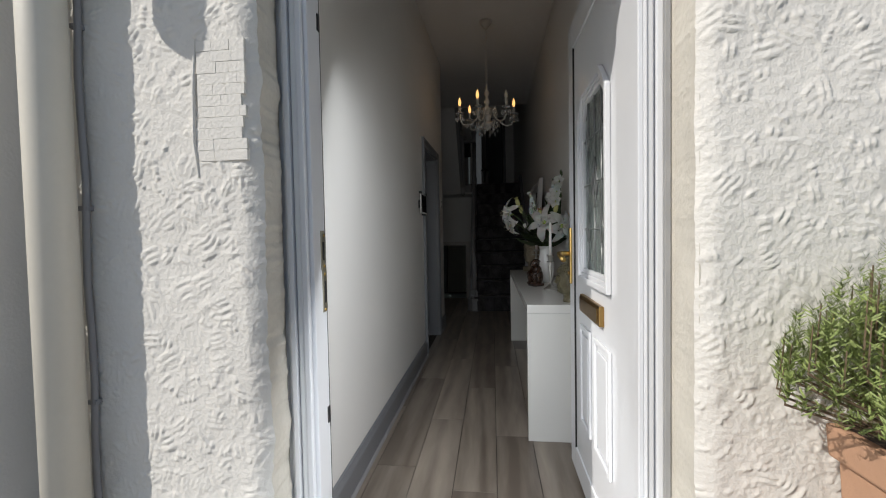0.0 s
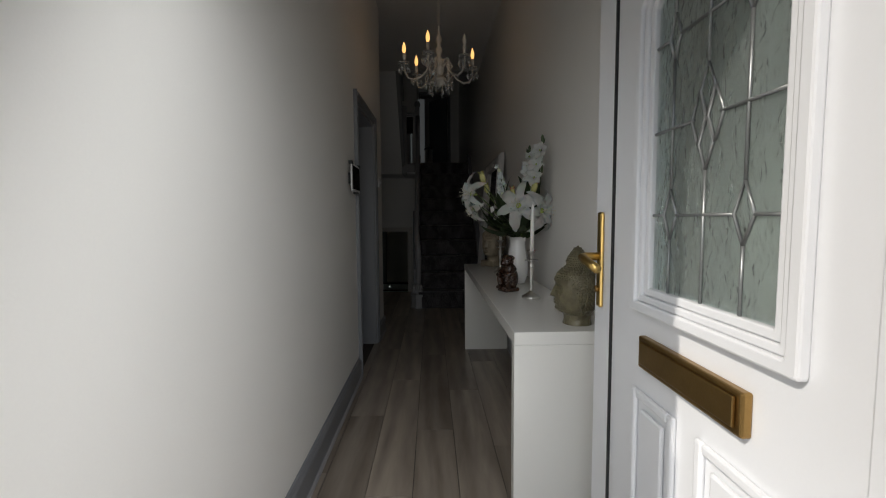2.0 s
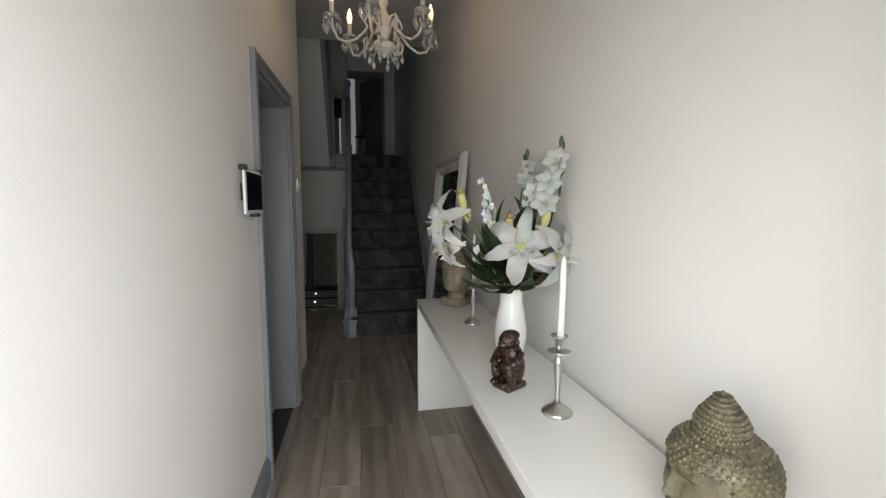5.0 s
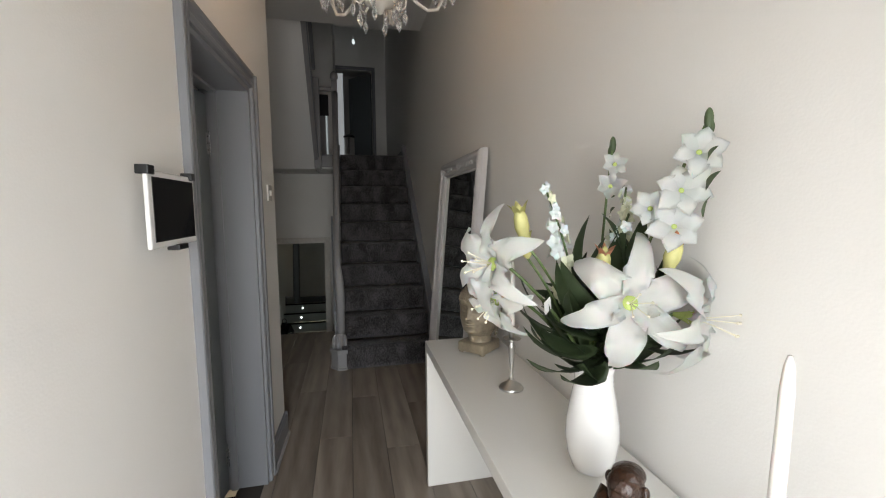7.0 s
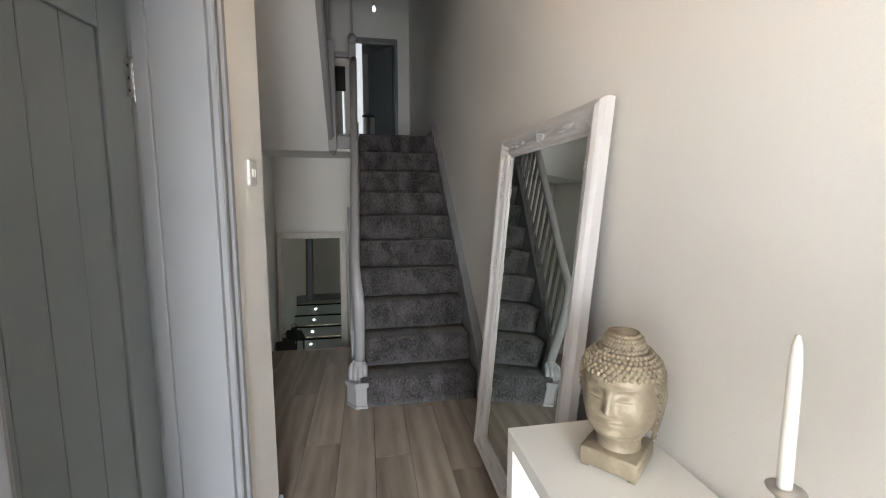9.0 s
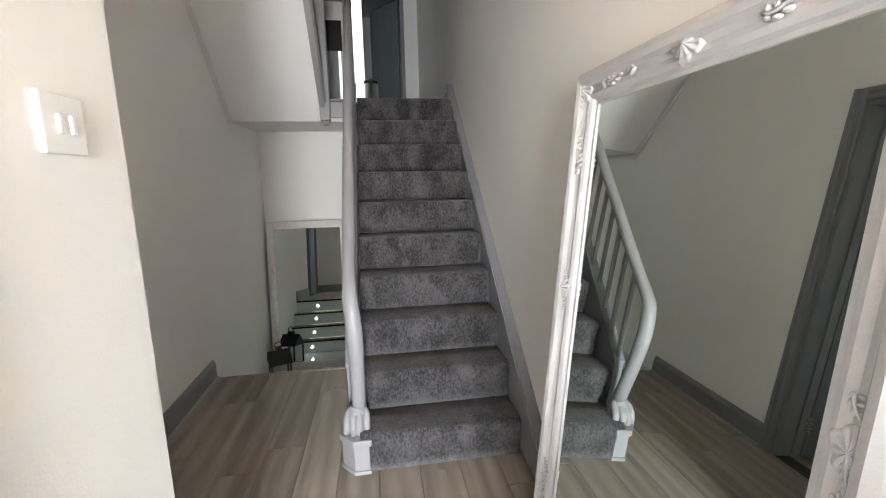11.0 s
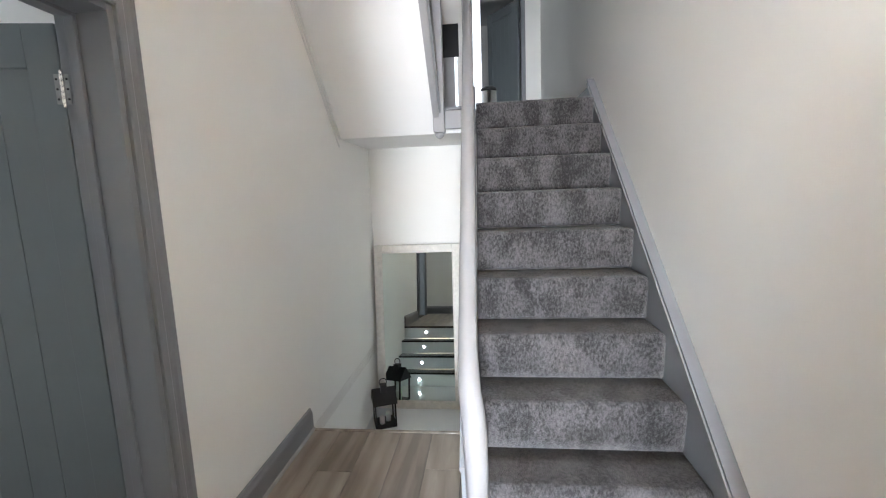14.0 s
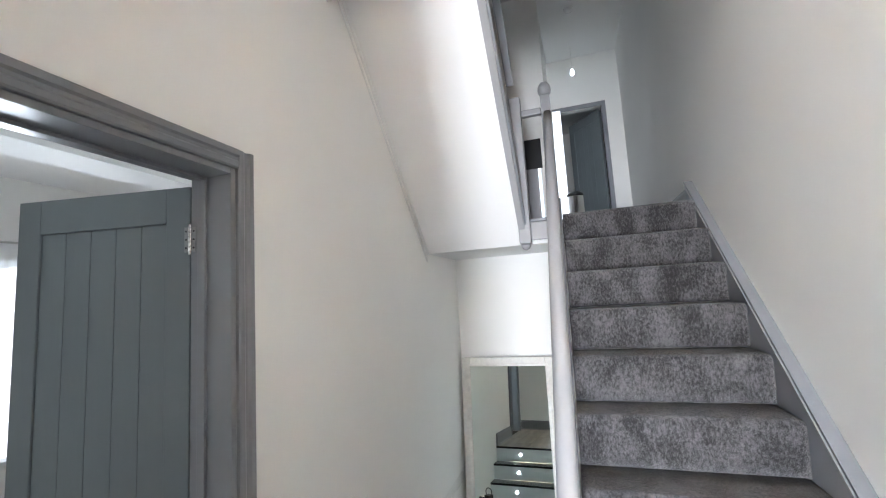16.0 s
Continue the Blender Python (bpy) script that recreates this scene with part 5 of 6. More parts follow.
spike(root_at(7), (0.515, 5.08, 1.43), 36, 0.024, 0)
spike(root_at(8), (0.70, 5.03, 1.42), 46, 0.026, 1)
spike(root_at(9), (0.665, 4.97, 1.36), 38, 0.025, 2)
# tall stems with open white blooms
for i, (foot, top, bl) in enumerate(((root_at(10), (0.722, 4.83, 1.535), [(0.712, 4.84, 1.475, 0.055), (0.70, 4.865, 1.405, 0.06), (0.69, 4.868, 1.335, 0.06), (0.66, 4.90, 1.37, 0.045)]), (root_at(11), (0.722, 5.12, 1.53), [(0.722, 5.11, 1.48, 0.035), (0.705, 5.10, 1.425, 0.04)]))):
    stem(curve(foot, top), 0.0032)
    bm = bmesh.new()
    blob(bm, Vector(top), (0.008, 0.008, 0.022))
    part("tip_bud", bm, LEAF, bq, smooth=True)
    for k in range(4):
        bm = bmesh.new()
        strip(bm, facing(Vector(top) - Vector((0, 0, 0.03 + 0.05 * k)), (random.uniform(-0.8, 0.2), random.uniform(-1, 0), 0.8)), 0.045, 0.010, 0.6)
        part("sheath", bm, LEAF, bq, smooth=True)
    for (x, y, z, s) in bl:
        bm = bmesh.new()
        floret(bm, (x, y, z), (-0.45, -0.8, 0.15), s, 6)
        bmesh.ops.solidify(bm, geom=bm.faces[:], thickness=0.001)
        fl = part("bloom", bm, PETAL, bq, "open white bloom", smooth=True)
        part("throat", lathe([(0.003, -0.012), (0.007, 0.0), (0.005, 0.006)], 10, facing((x, y, z), (-0.45, -0.8, 0.15))), THROAT, fl, smooth=True)
# dark leaves
for i, (a, tip, w) in enumerate((((0.60, 4.98, 1.02), (0.43, 4.95, 1.05), 0.02), ((0.60, 4.98, 1.04), (0.44, 4.98, 1.12), 0.022), ((0.61, 4.97, 1.02), (0.50, 4.90, 1.015), 0.026), ((0.66, 4.98, 1.03), (0.70, 4.84, 1.05), 0.024), ((0.64, 4.97, 1.05), (0.60, 4.88, 1.03), 0.022),
                              ((0.61, 5.0, 1.10), (0.50, 5.0, 1.31), 0.02), ((0.62, 4.98, 1.10), (0.52, 4.96, 1.27), 0.022), ((0.65, 4.98, 1.12), (0.66, 4.95, 1.31), 0.022), ((0.66, 4.95, 1.15), (0.745, 4.83, 1.335), 0.018), ((0.66, 4.97, 1.12), (0.64, 4.9, 1.33), 0.022),
                              ((0.60, 4.98, 1.10), (0.46, 4.93, 1.15), 0.024), ((0.60, 5.0, 1.08), (0.42, 5.05, 1.09), 0.022), ((0.66, 4.97, 1.08), (0.73, 4.88, 1.20), 0.024), ((0.62, 5.02, 1.08), (0.55, 4.96, 1.18), 0.026), ((0.64, 5.06, 1.08), (0.62, 5.16, 1.22), 0.024), ((0.63, 4.96, 1.06), (0.64, 4.86, 1.10), 0.022), ((0.60, 4.98, 1.06), (0.40, 4.93, 1.06), 0.024), ((0.60, 4.97, 1.05), (0.43, 4.89, 1.0), 0.024), ((0.61, 4.96, 1.03), (0.47, 4.87, 0.985), 0.022), ((0.65, 4.95, 1.05), (0.62, 4.82, 1.03), 0.022), ((0.61, 4.97, 1.12), (0.48, 4.92, 1.21), 0.022), ((0.66, 4.96, 1.1), (0.73, 4.84, 1.12), 0.022),
                              ((0.61, 4.97, 1.045), (0.504, 4.93, 1.001), 0.024), ((0.61, 4.97, 1.045), (0.423, 4.95, 1.044), 0.024), ((0.61, 4.97, 1.045), (0.37, 4.97, 1.104), 0.024), ((0.625, 4.975, 1.08), (0.385, 4.99, 1.137), 0.024), ((0.61, 4.97, 1.045), (0.636, 4.9, 1.031), 0.024), ((0.66, 4.95, 1.09), (0.779, 4.86, 1.336), 0.024), ((0.66, 4.95, 1.09), (0.744, 4.87, 1.037), 0.024), ((0.625, 4.975, 1.08), (0.448, 4.94, 1.187), 0.024), ((0.625, 4.975, 1.08), (0.586, 4.93, 1.313), 0.024), ((0.66, 4.95, 1.09), (0.678, 4.92, 1.347), 0.024))):
    a, tip = Vector(a), Vector(tip)
    bm = bmesh.new()
    d = tip - a
    side = d.cross(Vector((0, 0, 1))).normalized()
    m = Matrix.Translation(a) @ d.to_track_quat("Z", "X").to_matrix().to_4x4() @ Matrix.Rotation(random.uniform(-0.5, 0.5), 4, "Z")
    strip(bm, m, d.length * 1.08, w * 1.3, 0.7, 0.05, 0.3, 10, 5)
    bmesh.ops.solidify(bm, geom=bm.faces[:], thickness=0.0012)
    part("leaf", bm, LEAF, bq, smooth=True)
    stem([MOUTH, tuple(Vector(MOUTH).lerp(a, 0.6) + Vector((0, 0, 0.01))), tuple(a)], 0.0025)
for i in range(20):
    bm = bmesh.new()
    a = i * 2.399
    p = Vector((VX + 0.03 * math.cos(a), VY + 0.03 * math.sin(a), 1.0 + 0.02 * (i % 5)))
    strip(bm, facing(p, (math.cos(a) * 0.7, math.sin(a) * 0.7, 0.9 - 0.1 * (i % 6)), 0), 0.15, 0.022, 0.9, 0.05, 0.3)
    bmesh.ops.solidify(bm, geom=bm.faces[:], thickness=0.0012)
    part("leaf", bm, LEAF, bq, smooth=True)
tg = part("price_tag", boxes([(-0.012, 0.012, -0.0008, 0.0008, -0.016, 0.016)]), WPLASTIC, bq, "small white paper tag")
tg.matrix_world = pose(0.475, 4.97, 1.165, 10, -25, 30)

# ---- chandelier ----
CRYSTAL = mat("cut_crystal", (0.95, 0.96, 0.97), 0.03, vary=0.0, Transmission_Weight=0.85, IOR=1.5)
MILK = mat("cream_enamel", (0.62, 0.58, 0.52), 0.3, vary=0.06, scale=20, coat=0.3)
BULB = glow("candle_bulb_glow", (1.0, 0.52, 0.17), 1.5)
BULBOFF = mat("clear_dead_bulb", (0.75, 0.72, 0.66), 0.1, vary=0.02)
CX, CY, CZ = 0.195, 5.80, 2.12
ch = thing("chandelier", "cream five-arm chandelier with crystal drops and candle bulbs", "chandelier")
part("column", lathe([(0.004, -0.03), (0.012, -0.02), (0.02, -0.005), (0.05, 0.006), (0.06, 0.022), (0.052, 0.042), (0.022, 0.052), (0.026, 0.075), (0.038, 0.095), (0.040, 0.115), (0.024, 0.135), (0.03, 0.155), (0.034, 0.175), (0.018, 0.195), (0.014, 0.215), (0.024, 0.235), (0.024, 0.255), (0.012, 0.275), (0.012, 0.295), (0.022, 0.315), (0.020, 0.34), (0.009, 0.36), (0.007, 0.42)], 24, pose(CX, CY, CZ)), MILK, ch, smooth=True)
bm = bmesh.new()
z = CZ + 0.42
while z < ZC - 0.06:
    tube([(CX + 0.006 * math.cos(a), CY, z + 0.012 * math.sin(a) + 0.012) for a in [k * math.pi / 4 for k in range(9)]] if int(z * 100) % 2 else [(CX, CY + 0.006 * math.cos(a), z + 0.012 * math.sin(a) + 0.012) for a in [k * math.pi / 4 for k in range(9)]], 0.0022, 5, bm)
    z += 0.019
part("chain", bm, MILK, ch)
part("ceiling_rose", lathe([(0.012, -0.07), (0.03, -0.05), (0.055, -0.02), (0.06, 0.0)], 24, pose(CX, CY, ZC)), MILK, ch, smooth=True)


def drop(arm, at, s=1.0):
    """A bead chain with a faceted almond drop."""
    x, y, z = at
    bm = bmesh.new()
    for k in range(3):
        blob2(bm, (x, y, z - 0.008 - k * 0.011), 0.0042 * s)
    lathe([(0.0008, -0.04 * s), (0.007 * s, -0.028 * s), (0.0095 * s, -0.016 * s), (0.006 * s, -0.004 * s), (0.001, 0.0)], 8, pose(x, y, z - 0.036), bm)
    part("crystal_drop", bm, CRYSTAL, arm)


def blob2(bm, c, r):
    q = bmesh.ops.create_icosphere(bm, subdivisions=1, radius=r)
    bmesh.ops.translate(bm, vec=c, verts=q["verts"])


lit = 0
for i in range(6):
    a = radians(12 + i * 60)
    ca, sa = math.cos(a), math.sin(a)

    def at(r, z):
        return (CX + r * ca, CY + r * sa, CZ + z)
    arm = part("arm", tube([at(0.03, 0.115), at(0.055, 0.165), at(0.085, 0.165), at(0.10, 0.135), at(0.085, 0.115), at(0.10, 0.085), at(0.14, 0.045), at(0.19, 0.020), at(0.235, 0.032), at(0.258, 0.075), at(0.262, 0.125)], 0.0065, 10), MILK, ch, smooth=True)
    part("scroll", tube([at(0.045, 0.03), at(0.075, -0.004), at(0.10, 0.012), at(0.105, 0.045), at(0.085, 0.06)], 0.0045, 8), MILK, arm, smooth=True)
    part("bobeche", lathe([(0.008, 0.122), (0.036, 0.128), (0.041, 0.138), (0.036, 0.137), (0.014, 0.133), (0.013, 0.148)], 18, pose(*at(0.262, 0)[:2], CZ)), CRYSTAL, arm, smooth=True)
    part("candle_tube", lathe([(0.0115, 0.135), (0.0115, 0.20), (0.009, 0.203)], 14, pose(*at(0.262, 0)[:2], CZ)), MILK, arm, smooth=True)
    on = i in (0, 2, 3, 4)
    part("bulb", lathe([(0.008, 0.2035), (0.013, 0.222), (0.0145, 0.235), (0.011, 0.258), (0.004, 0.278), (0.001, 0.285)], 14, pose(*at(0.262, 0)[:2], CZ)), BULB if on else BULBOFF, arm, "glowing candle bulb" if on else "unlit candle bulb", smooth=True)
    for k in range(6):
        b = a + k * math.pi / 3
        drop(arm, (CX + 0.262 * ca + 0.039 * math.cos(b), CY + 0.262 * sa + 0.039 * math.sin(b), CZ + 0.132), 1.0)
    for r, z in ((0.10, 0.03), (0.085, 0.10), (0.075, 0.0)):
        drop(arm, at(r, z), 1.1)
    if on:
        point_lamp("candle_light", at(0.262, 0.30), 0.07, (1.0, 0.62, 0.30), 0.012)

# ---- large leaning mirror ----
LM_Y0, LM_Y1, LM_H = 6.24, 7.19, 1.69
lean = math.atan2(0.135, 1.68)
lm_at = Matrix.Translation((0.618, LM_Y0, 0.0)) @ Matrix.Rotation(lean, 4, "Y")
lm = thing("leaning_mirror", "tall mirror in ornate white carved frame leaning against the wall", "mirror", lm_at)
W, FW = LM_Y1 - LM_Y0, 0.105
MP = [(0, 0), (0.0, 0.010), (-0.010, 0.016), (-0.016, 0.028), (-0.012, 0.042), (-0.018, 0.055), (-0.030, 0.064), (-0.034, 0.078), (-0.026, 0.094), (-0.012, 0.105), (0.018, 0.105), (0.018, 0.0)]


def frame_bar(p0, p1, inward, miter):
    """A bar of the moulded frame: profile runs from the inner edge outwards."""
    bm = bmesh.new()
    p0, p1, inward = Vector(p0), Vector(p1), Vector(inward)
    along = (p1 - p0).normalized()
    ends = []
    for p, s in ((p0, 1), (p1, -1)):
        ends.append([bm.verts.new(p - inward * (b - 0.105) * -1 + Vector((a, 0, 0)) + along * s * ((0.105 - b) if miter else 0)) for a, b in MP])
    n = len(MP)
    for i in range(n):
        j = (i + 1) % n
        bm.faces.new((ends[0][i], ends[0][j], ends[1][j], ends[1][i]))
    bm.faces.new(ends[0]), bm.faces.new(list(reversed(ends[1])))
    bmesh.ops.recalc_face_normals(bm, faces=bm.faces)
    return bm


part("frame_bar", frame_bar((0, 0, 0), (0, 0, LM_H), (0, -1, 0), True), WFRAME, lm)
part("frame_bar", frame_bar((0, W, 0), (0, W, LM_H), (0, 1, 0), True), WFRAME, lm)
part("frame_bar", frame_bar((0, 0, 0), (0, W, 0), (0, 0, -1), True), WFRAME, lm)
part("frame_bar", frame_bar((0, 0, LM_H), (0, W, LM_H), (0, 0, 1), True), WFRAME, lm)
part("glass", boxes([(0.004, 0.010, FW - 0.004, W - FW + 0.004, FW - 0.004, LM_H - FW + 0.004)]), MIRROR, lm, "clear mirror glass")
part("backing", boxes([(0.011, 0.017, 0.01, W - 0.01, 0.01, LM_H - 0.01)]), BLACK, lm)


def rosette(y, z, s, turn=0.0):
    bm = bmesh.new()
    s *= 0.85
    m = pose(-0.015, y, z, turn, 0, 0)

    # a low fluted shell with a raised, lobed rim, one carving
    rings, n = 12, 66
    grid = []
    for q in range(1, rings + 1):
        f = q / rings
        ring = []
        for k in range(n):
            a = k * 2 * math.pi / n
            rad = s * f * (1 + 0.09 * f * math.cos(5 * a) + 0.05 * f * math.cos(11 * a))
            up = 0.22 * (1 - f ** 3) + 0.06 * math.cos(11 * a + 2 * f) * f * (1 - f) * 4 + 0.16 * math.exp(-((f - 0.8) / 0.1) ** 2) * (0.7 + 0.3 * math.cos(5 * a + 1)) + 0.14 * math.exp(-(f / 0.25) ** 2)
            ring.append(bm.verts.new(m @ Vector((-s * up + 0.010 * f ** 4, 1.25 * rad * math.cos(a), rad * math.sin(a)))))
        grid.append(ring)
    top = bm.verts.new(m @ Vector((-0.38 * s, 0, 0)))
    for k in range(n):
        bm.faces.new((top, grid[0][k], grid[0][(k + 1) % n]))
        for q in range(rings - 1):
            bm.faces.new((grid[q][k], grid[q + 1][k], grid[q + 1][(k + 1) % n], grid[q][(k + 1) % n]))
    bmesh.ops.recalc_face_normals(bm, faces=bm.faces)
    part("carved_ornament", bm, WFRAME, lm, smooth=True)


def spray(y, z, turn, s=1.0):
    """A small carved sprig of leaves and scrolls along the frame."""
    bm = bmesh.new()
    m = pose(-0.017, y, z, turn, 0, 0)
    for k in range(7):
        t = k / 6
        off = 0.011 * math.sin(t * 5.5) * s
        for sd in (-1, 1):
            e = Matrix.Translation((0, (t - 0.5) * 0.105 * s, off + sd * 0.009 * s)) @ Matrix.Rotation(sd * 0.7 + t, 4, "X") @ Matrix.Diagonal((0.007 * s, 0.0125 * s * (1.1 - 0.4 * t), 0.0055 * s, 1))
            q = bmesh.ops.create_icosphere(bm, subdivisions=2, radius=1.0)
            bmesh.ops.transform(bm, matrix=m @ e, verts=q["verts"])
    tube([m @ Vector((-0.004, (i / 10 - 0.5) * 0.12 * s, 0.011 * math.sin(i * 0.55) * s)) for i in range(11)], 0.0035 * s, 6, bm)
    part("carved_sprig", bm, WFRAME, lm, smooth=True)


def corner_carving(y, z, sy, sz):
    """Acanthus scrolls folded over a corner of the frame."""
    bm = bmesh.new()
    for k in range(3):
        for ay, az in ((1, 0), (0, 1)):
            c = Vector((-0.016, y + sy * (0.012 + 0.026 * k) * ay - sy * 0.012 * az, z + sz * (0.012 + 0.026 * k) * az - sz * 0.012 * ay))
            rad = 0.019 - 0.004 * k
            tube([c + Vector((-0.008 * math.sin(i * 0.5), rad * (1 - i / 16) * math.cos(i * 0.62), rad * (1 - i / 16) * math.sin(i * 0.62))) for i in range(14)], [0.0065 * (1 - i / 22) for i in range(14)], 7, bm)
    for k in range(5):
        a = k / 4 * math.pi / 2
        p = Vector((-0.018, y - sy * (0.030 * math.cos(a) - 0.004), z - sz * (0.030 * math.sin(a) - 0.004)))
        e = Matrix.Translation(p) @ Matrix.Rotation(math.atan2(sz * math.sin(a), sy * math.cos(a)), 4, "X") @ Matrix.Diagonal((0.009, 0.020, 0.008, 1))
        q = bmesh.ops.create_icosphere(bm, subdivisions=2, radius=1.0)
        bmesh.ops.transform(bm, matrix=e, verts=q["verts"])
    part("carved_corner", bm, WFRAME, lm, smooth=True)


for y, sy in ((0.05, 1), (W - 0.05, -1)):
    for z, sz in ((0.05, 1), (LM_H - 0.05, -1)):
        corner_carving(y, z, sy, sz)
        spray(y + sy * 0.19, z, 0)
        spray(y, z + sz * 0.20, 90)
for y in (0.05, W - 0.05):
    for f in (0.2, 0.6):
        rosette(y, LM_H * f, 0.042, 90)
        spray(y, LM_H * f + 0.045, 80, 0.6)
        spray(y, LM_H * f - 0.045, 100, 0.6)
    for z in (0.055, LM_H - 0.055):
        rosette(y, z, 0.045, 45 if (y < 0.5) == (z < 0.5) else -45)
        rosette(y, z + (0.11 if z < 0.5 else -0.11), 0.026, 90)
        rosette(y + (0.11 if y < 0.5 else -0.11), z, 0.026, 0)
rosette(W / 2, LM_H - 0.05, 0.048)
rosette(W / 2, 0.05, 0.045)

# ---- mirror on the lower landing ----
m0, m1, mh = -1.085, -0.245, 1.60
lean2 = math.atan2(0.17, mh)
gm = thing("landing_mirror", "mirror in distressed white wooden frame leaning on the lower landing", "mirror", pose(m0, 10.285, ZD + 0.001) @ Matrix.Rotation(-lean2, 4, "X"))
w2 = m1 - m0
for a in ((0, 0.08, 0, mh), (w2 - 0.08, w2, 0, mh), (0.0805, w2 - 0.0805, 0, 0.08), (0.0805, w2 - 0.0805, mh - 0.08, mh)):
    part("frame_bar", boxes([(a[0], a[1], 0, 0.035, a[2], a[3])], 0.006), DISTRESS, gm)
for a in ((0.058, 0.072, 0.058, mh - 0.058), (w2 - 0.072, w2 - 0.058, 0.058, mh - 0.058), (0.0725, w2 - 0.0725, 0.058, 0.072), (0.0725, w2 - 0.0725, mh - 0.072, mh - 0.058)):
    part("bead", boxes([(a[0], a[1], -0.007, -0.0005, a[2], a[3])], 0.003), DISTRESS, gm)
part("glass", boxes([(0.081, w2 - 0.081, 0.012, 0.018, 0.081, mh - 0.081)]), MIRROR, gm, "clear mirror glass")
setting("trim", boxes([(-0.222, -0.178, 10.50, YB - 0.001, ZD, 1.26)], 0.003), GREY, "grey door trim beside the landing mirror", "trim")

# ---- lanterns ----


def lantern(at, s):
    ln = thing("lantern", "small black metal house-shaped lantern with candles", "lantern", at, "lanterns on the lower landing")
    w, h = 0.085 * s, 0.20 * s
    part("base", boxes([(-w, w, -w, w, 0, 0.014 * s)], 0.002), BLACKM, ln)
    for sx in (-1, 1):
        for sy in (-1, 1):
            part("post", boxes([(sx * w - 0.006 * sx * s - 0.006 * s, sx * w - 0.006 * sx * s + 0.006 * s, sy * w - 0.006 * sy * s - 0.006 * s, sy * w - 0.006 * sy * s + 0.006 * s, 0.0145 * s, h)]), BLACKM, ln)
    bm = bmesh.new()
    g = w * 1.12
    vs = [bm.verts.new(v) for v in ((-g, -g, h), (g, -g, h), (g, g, h), (-g, g, h), (-g, 0, h + 0.11 * s), (g, 0, h + 0.11 * s))]
    for f in ((0, 1, 5, 4), (2, 3, 4, 5), (0, 4, 3), (1, 2, 5), (3, 2, 1, 0)):
        bm.faces.new([vs[k] for k in f])
    part("roof", bm, BLACKM, ln)
    part("chimney", boxes([(-0.025 * s, 0.025 * s, -0.03 * s, 0.03 * s, h + 0.07 * s, h + 0.135 * s)], 0.003), BLACKM, ln)
    part("ring", tube([(0.03 * s * math.cos(a), 0, h + 0.155 * s + 0.03 * s * math.sin(a)) for a in [k * math.pi / 6 for k in range(13)]], 0.004 * s, 6), BLACKM, ln, smooth=True)
    for x, y, hh in ((-0.025, -0.02, 0.075), (0.03, 0.01, 0.09)):
        part("candle", lathe([(0.02 * s, 0.0145 * s), (0.02 * s, hh * s), (0.012 * s, (hh + 0.004) * s)], 16, pose(x * s, y * s, 0)), WAX, ln, "white pillar candle", smooth=True)
    return ln


lantern(pose(-0.955, 10.03, ZD, 0, 0, 22), 1.12)

# ---- upstairs: doorway, open door, bulb, bin, landing window ----
uf = tagged(thing("door_frame_3", "grey painted upstairs door frame", "door frame"), kind="structure")
part("jamb", boxes([(U0 - 0.06, U0, YU - 0.018, YU + 0.1, ZL, UH)], 0.003), GREY, uf)
part("jamb", boxes([(U1, U1 + 0.06, YU - 0.018, YU + 0.1, ZL, UH)], 0.003), GREY, uf)
part("head", boxes([(U0 - 0.06, U1 + 0.06, YU - 0.018, YU + 0.1, UH + 0.0005, UH + 0.06)], 0.003), GREY, uf)
plank_door("upstairs_door", "grey boarded upstairs door standing open", 0.62, 1.93, pose(U1 - 0.004, YU + 0.09, ZL, 0, 0, 0) @ pose(0, 0, 0, 0, 0, 40), (0.2, 1.7), 1)
pb = thing("pendant_bulb", "bare glowing bulb hanging from the upstairs ceiling", "light bulb")
part("cord", tube([(0.2, 12.2, ZU), (0.2, 12.2, 4.46)], 0.003, 6), WPLASTIC, pb)
part("holder", lathe([(0.016, 4.43), (0.018, 4.47), (0.008, 4.48)], 14, pose(0.2, 12.2, 0)), WPLASTIC, pb, smooth=True)
part("bulb", lathe([(0.003, 4.34), (0.02, 4.348), (0.03, 4.372), (0.024, 4.40), (0.014, 4.429)], 18, pose(0.2, 12.2, 0)), glow("white_bulb_glow", (0.85, 0.97, 1.0), 0.16), pb, smooth=True)
point_lamp("bulb_light", (0.2, 12.2, 4.31), 0.0016, (0.80, 0.95, 1.0), 0.03)
sa_ = thing("smoke_alarm", "small round white smoke alarm on the ceiling", "smoke alarm")
part("body", lathe([(0.02, -0.035), (0.045, -0.03), (0.055, -0.01), (0.055, 0)], 24, pose(0.2, 11.4, ZU)), WPLASTIC, sa_, smooth=True)
bn = thing("chrome_bin", "tall shiny chrome cylinder bin on the landing", "bin")
part("body", lathe([(0.085, 0), (0.09, 0.01), (0.09, 0.52), (0.085, 0.525)], 32, pose(0.075, 11.5, ZL)), CHROME, bn, smooth=True)
part("lid", lathe([(0.092, 0.526), (0.092, 0.55), (0.06, 0.575), (0.004, 0.58)], 32, pose(0.075, 11.5, ZL)), BLACK, bn, smooth=True)
wd = tagged(thing("window_1", "narrow white landing window with a dark blind", "window"), kind="structure")
part("window_frame", boxes([(W0, W0 + 0.03, 11.02, 11.07, WZ0, WZ1), (W1 - 0.012, W1, 11.02, 11.07, WZ0, WZ1), (W0 + 0.03, W1 - 0.012, 11.02, 11.07, WZ0, WZ0 + 0.03), (W0 + 0.03, W1 - 0.012, 11.02, 11.07, WZ1 - 0.03, WZ1)]), UPVC, wd)
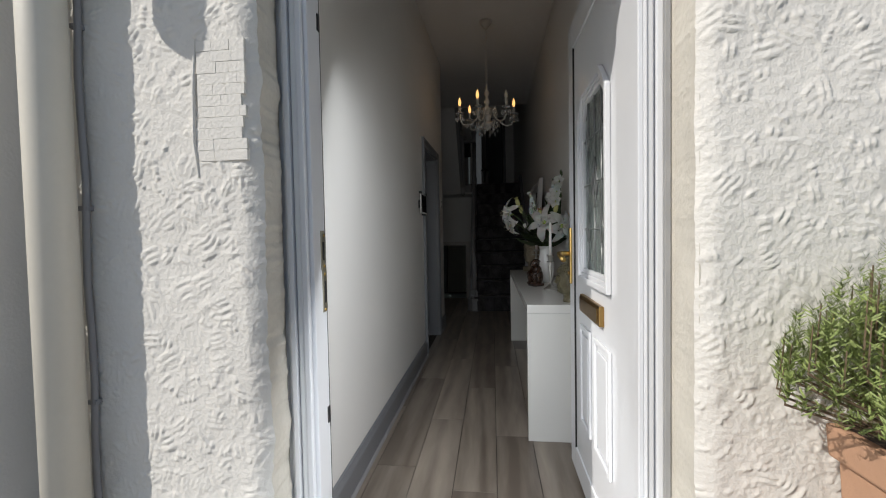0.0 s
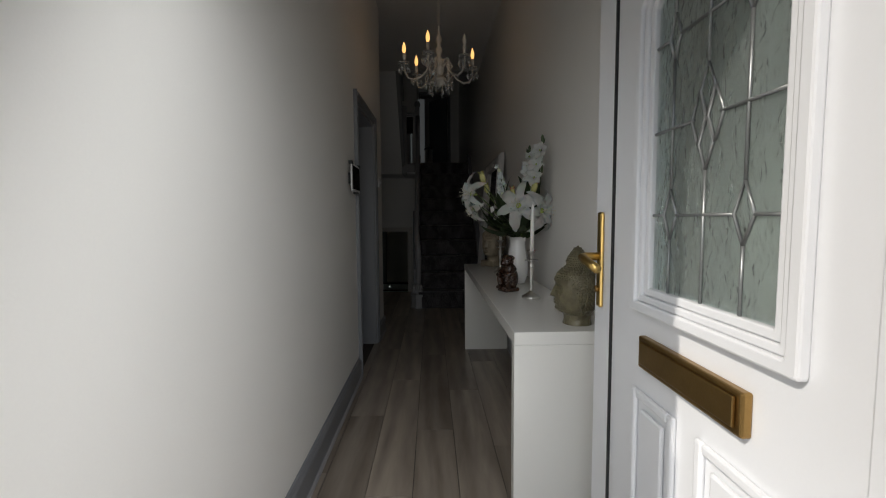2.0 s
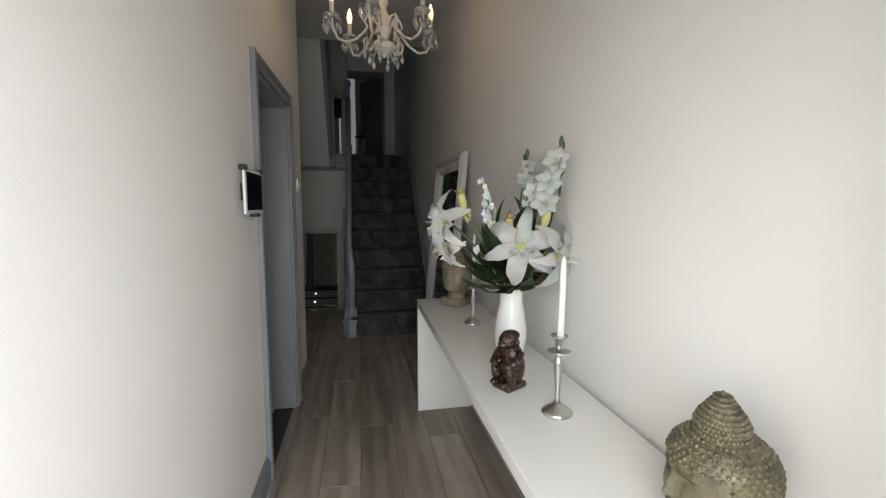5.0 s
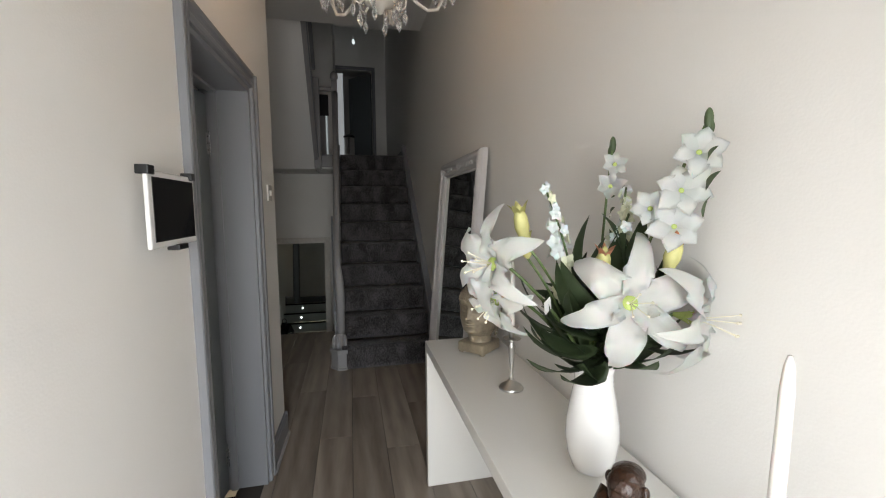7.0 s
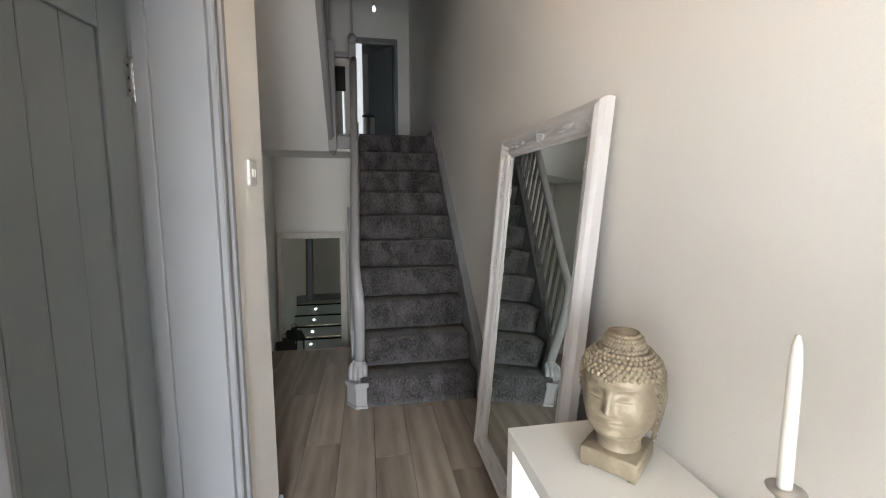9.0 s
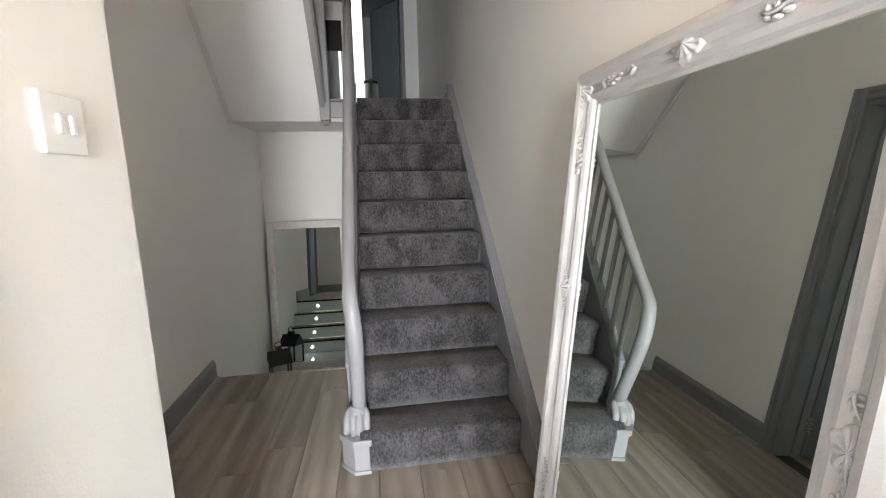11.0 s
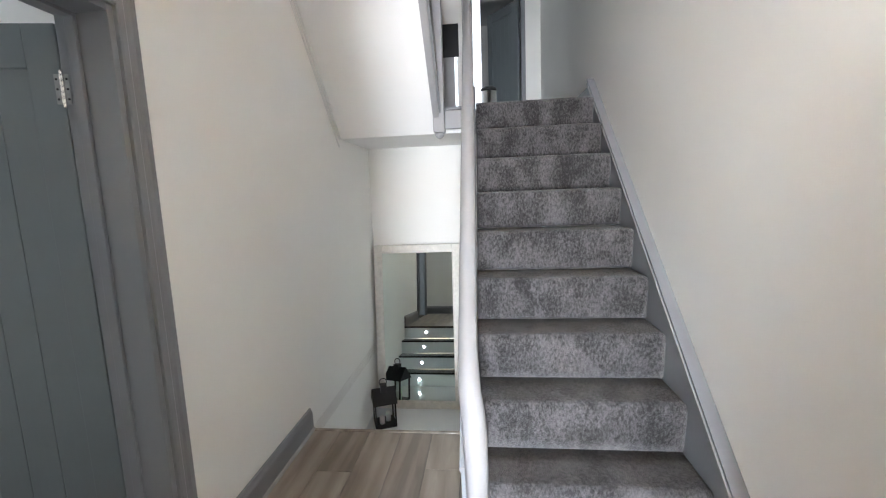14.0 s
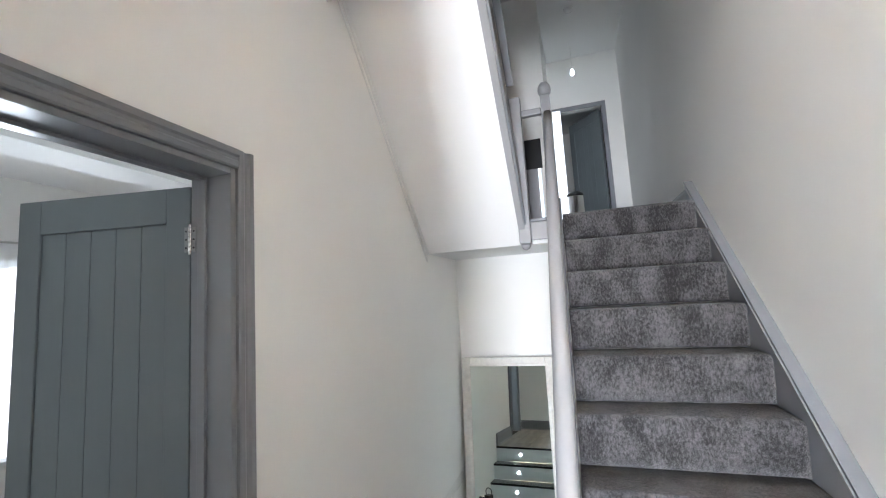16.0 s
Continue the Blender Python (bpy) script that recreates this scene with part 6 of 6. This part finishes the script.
part("pane", boxes([(W0 + 0.03, W1 - 0.012, 11.04, 11.046, WZ0 + 0.03, WZ1 - 0.03)]), CLEAR, wd).visible_shadow = False
bl_ = thing("window_blind", "dark roller blind half drawn over the landing window", "blind")
part("fabric", boxes([(W0 - 0.02, W1 + 0.012, 10.985, 10.992, 2.80, 3.12)], 0.002), BLACK, bl_)
part("side_fabric", boxes([(W0 - 0.02, -0.272, 10.985, 10.992, WZ0, 2.80)], 0.002), LGREY, bl_)
bk = setting("backdrop", boxes([(-1.2, 0.0, 11.6, 11.62, ZL, ZL + 1.6)]), glow("daylight_backdrop", (0.9, 0.96, 1.0), 0.04), "bright sky seen through the window", "backdrop")
# side room: window, pendant bulb, beam
w2_ = tagged(thing("window_2", "white framed side room window", "window"), kind="structure")
part("window_frame", boxes([(-4.36, -4.32, 7.6, 7.66, 0.5, 2.1), (-4.36, -4.32, 9.14, 9.2, 0.5, 2.1), (-4.36, -4.32, 7.66, 9.14, 0.5, 0.56), (-4.36, -4.32, 7.66, 9.14, 2.04, 2.1), (-4.36, -4.32, 8.37, 8.43, 0.56, 2.04)], 0.003), UPVC, w2_)
part("window_sill", boxes([(-4.38, -4.2, 7.55, 9.25, 0.47, 0.5)], 0.004), UPVC, w2_)
# Curtain added to stop direct sun coming through the side room window.
cur = thing("curtain", "sheer white curtain added to keep the sun out of the side room", "curtain")
bm = bmesh.new()
cols = [[bm.verts.new((-4.283 + 0.012 * math.sin(i * 1.1) + 0.006 * math.sin(i * 2.7), 7.52 + i * 0.022, z)) for z in (0.42, 2.16)] for i in range(81)]
for p, q in zip(cols, cols[1:]):
    bm.faces.new((p[0], q[0], q[1], p[1]))
SHEER = bpy.data.materials.new("sheer_white_cloth")
SHEER.use_nodes = True
tl_, ts_ = SHEER.node_tree.nodes, SHEER.node_tree.links
tr_, mx_ = tl_.new("ShaderNodeBsdfTranslucent"), tl_.new("ShaderNodeMixShader")
tl_["Principled BSDF"].inputs["Base Color"].default_value = (0.8, 0.8, 0.79, 1)
tr_.inputs["Color"].default_value = (0.75, 0.76, 0.77, 1)
mx_.inputs["Fac"].default_value = 0.05
ts_.new(tl_["Principled BSDF"].outputs[0], mx_.inputs[1]), ts_.new(tr_.outputs[0], mx_.inputs[2])
ts_.new(mx_.outputs[0], tl_["Material Output"].inputs["Surface"])
part("cloth", bm, SHEER, cur, smooth=True)
part("curtain_rail", tube([(-4.27, 7.45, 2.17), (-4.27, 9.35, 2.17)], 0.009, 8), STEEL, cur, smooth=True)
setting("beam", boxes([(-2.9, -2.6, 6.7, 10.5, 2.45, 2.7)], 0.004), CEIL, "white boxed ceiling beam in the side room", "beam")
pb2 = thing("pendant_bulb", "unlit bulb hanging from the side room ceiling", "light bulb")
part("cord", tube([(-2.05, 8.15, 2.7), (-2.05, 8.15, 2.5)], 0.003, 6), WPLASTIC, pb2)
part("holder", lathe([(0.018, 2.44), (0.02, 2.49), (0.008, 2.5)], 14, pose(-2.05, 8.15, 0)), STEEL, pb2, smooth=True)
part("bulb", lathe([(0.003, 2.34), (0.022, 2.348), (0.032, 2.375), (0.024, 2.41), (0.014, 2.439)], 18, pose(-2.05, 8.15, 0)), WPLASTIC, pb2, smooth=True)

# ---- hall floor planks ----
random.seed(33)
floor_ob = bpy.data.objects["floor"]
PW, PL = 0.192, 1.21
shared = {}


def plank(x0, x1, y0, y1):
    w, l = round(x1 - x0 - 0.0025, 4), round(y1 - y0 - 0.0025, 4)
    if w < 0.02 or l < 0.03:
        return
    if (w, l) not in shared:
        shared[(w, l)] = mesh("plank", boxes([(-w / 2, w / 2, -l / 2, l / 2, -0.0055, 0.0)], 0.0012), FLOORW)
    ob = new("plank", shared[(w, l)])
    ob.location = ((x0 + x1) / 2, (y0 + y1) / 2, 0.0)
    ob.parent = floor_ob


i = 0
x = XW
while x < XR - 0.001:
    xe = min(x + PW, XR)
    starts = [YC] if xe <= XL + 0.02 else [YI - 0.05]
    y = starts[0]
    off = (i * 0.43) % 1.0 * PL
    first = True
    while y < YD - 0.021:
        ye = min(y + (off if first and off > 0.1 else PL), YD - 0.02)
        first = False
        xa = x
        if x < XL < xe and y < YC:
            if ye > YC:
                ye = YC
            xa = XL
        plank(xa, xe, y, ye)
        y = ye
    x = xe
    i += 1
part("nosing", boxes([(XW + 0.001, XS - 0.062, YD - 0.0195, YD + 0.008, -0.02, 0.002)], 0.003), FLOORW, floor_ob)
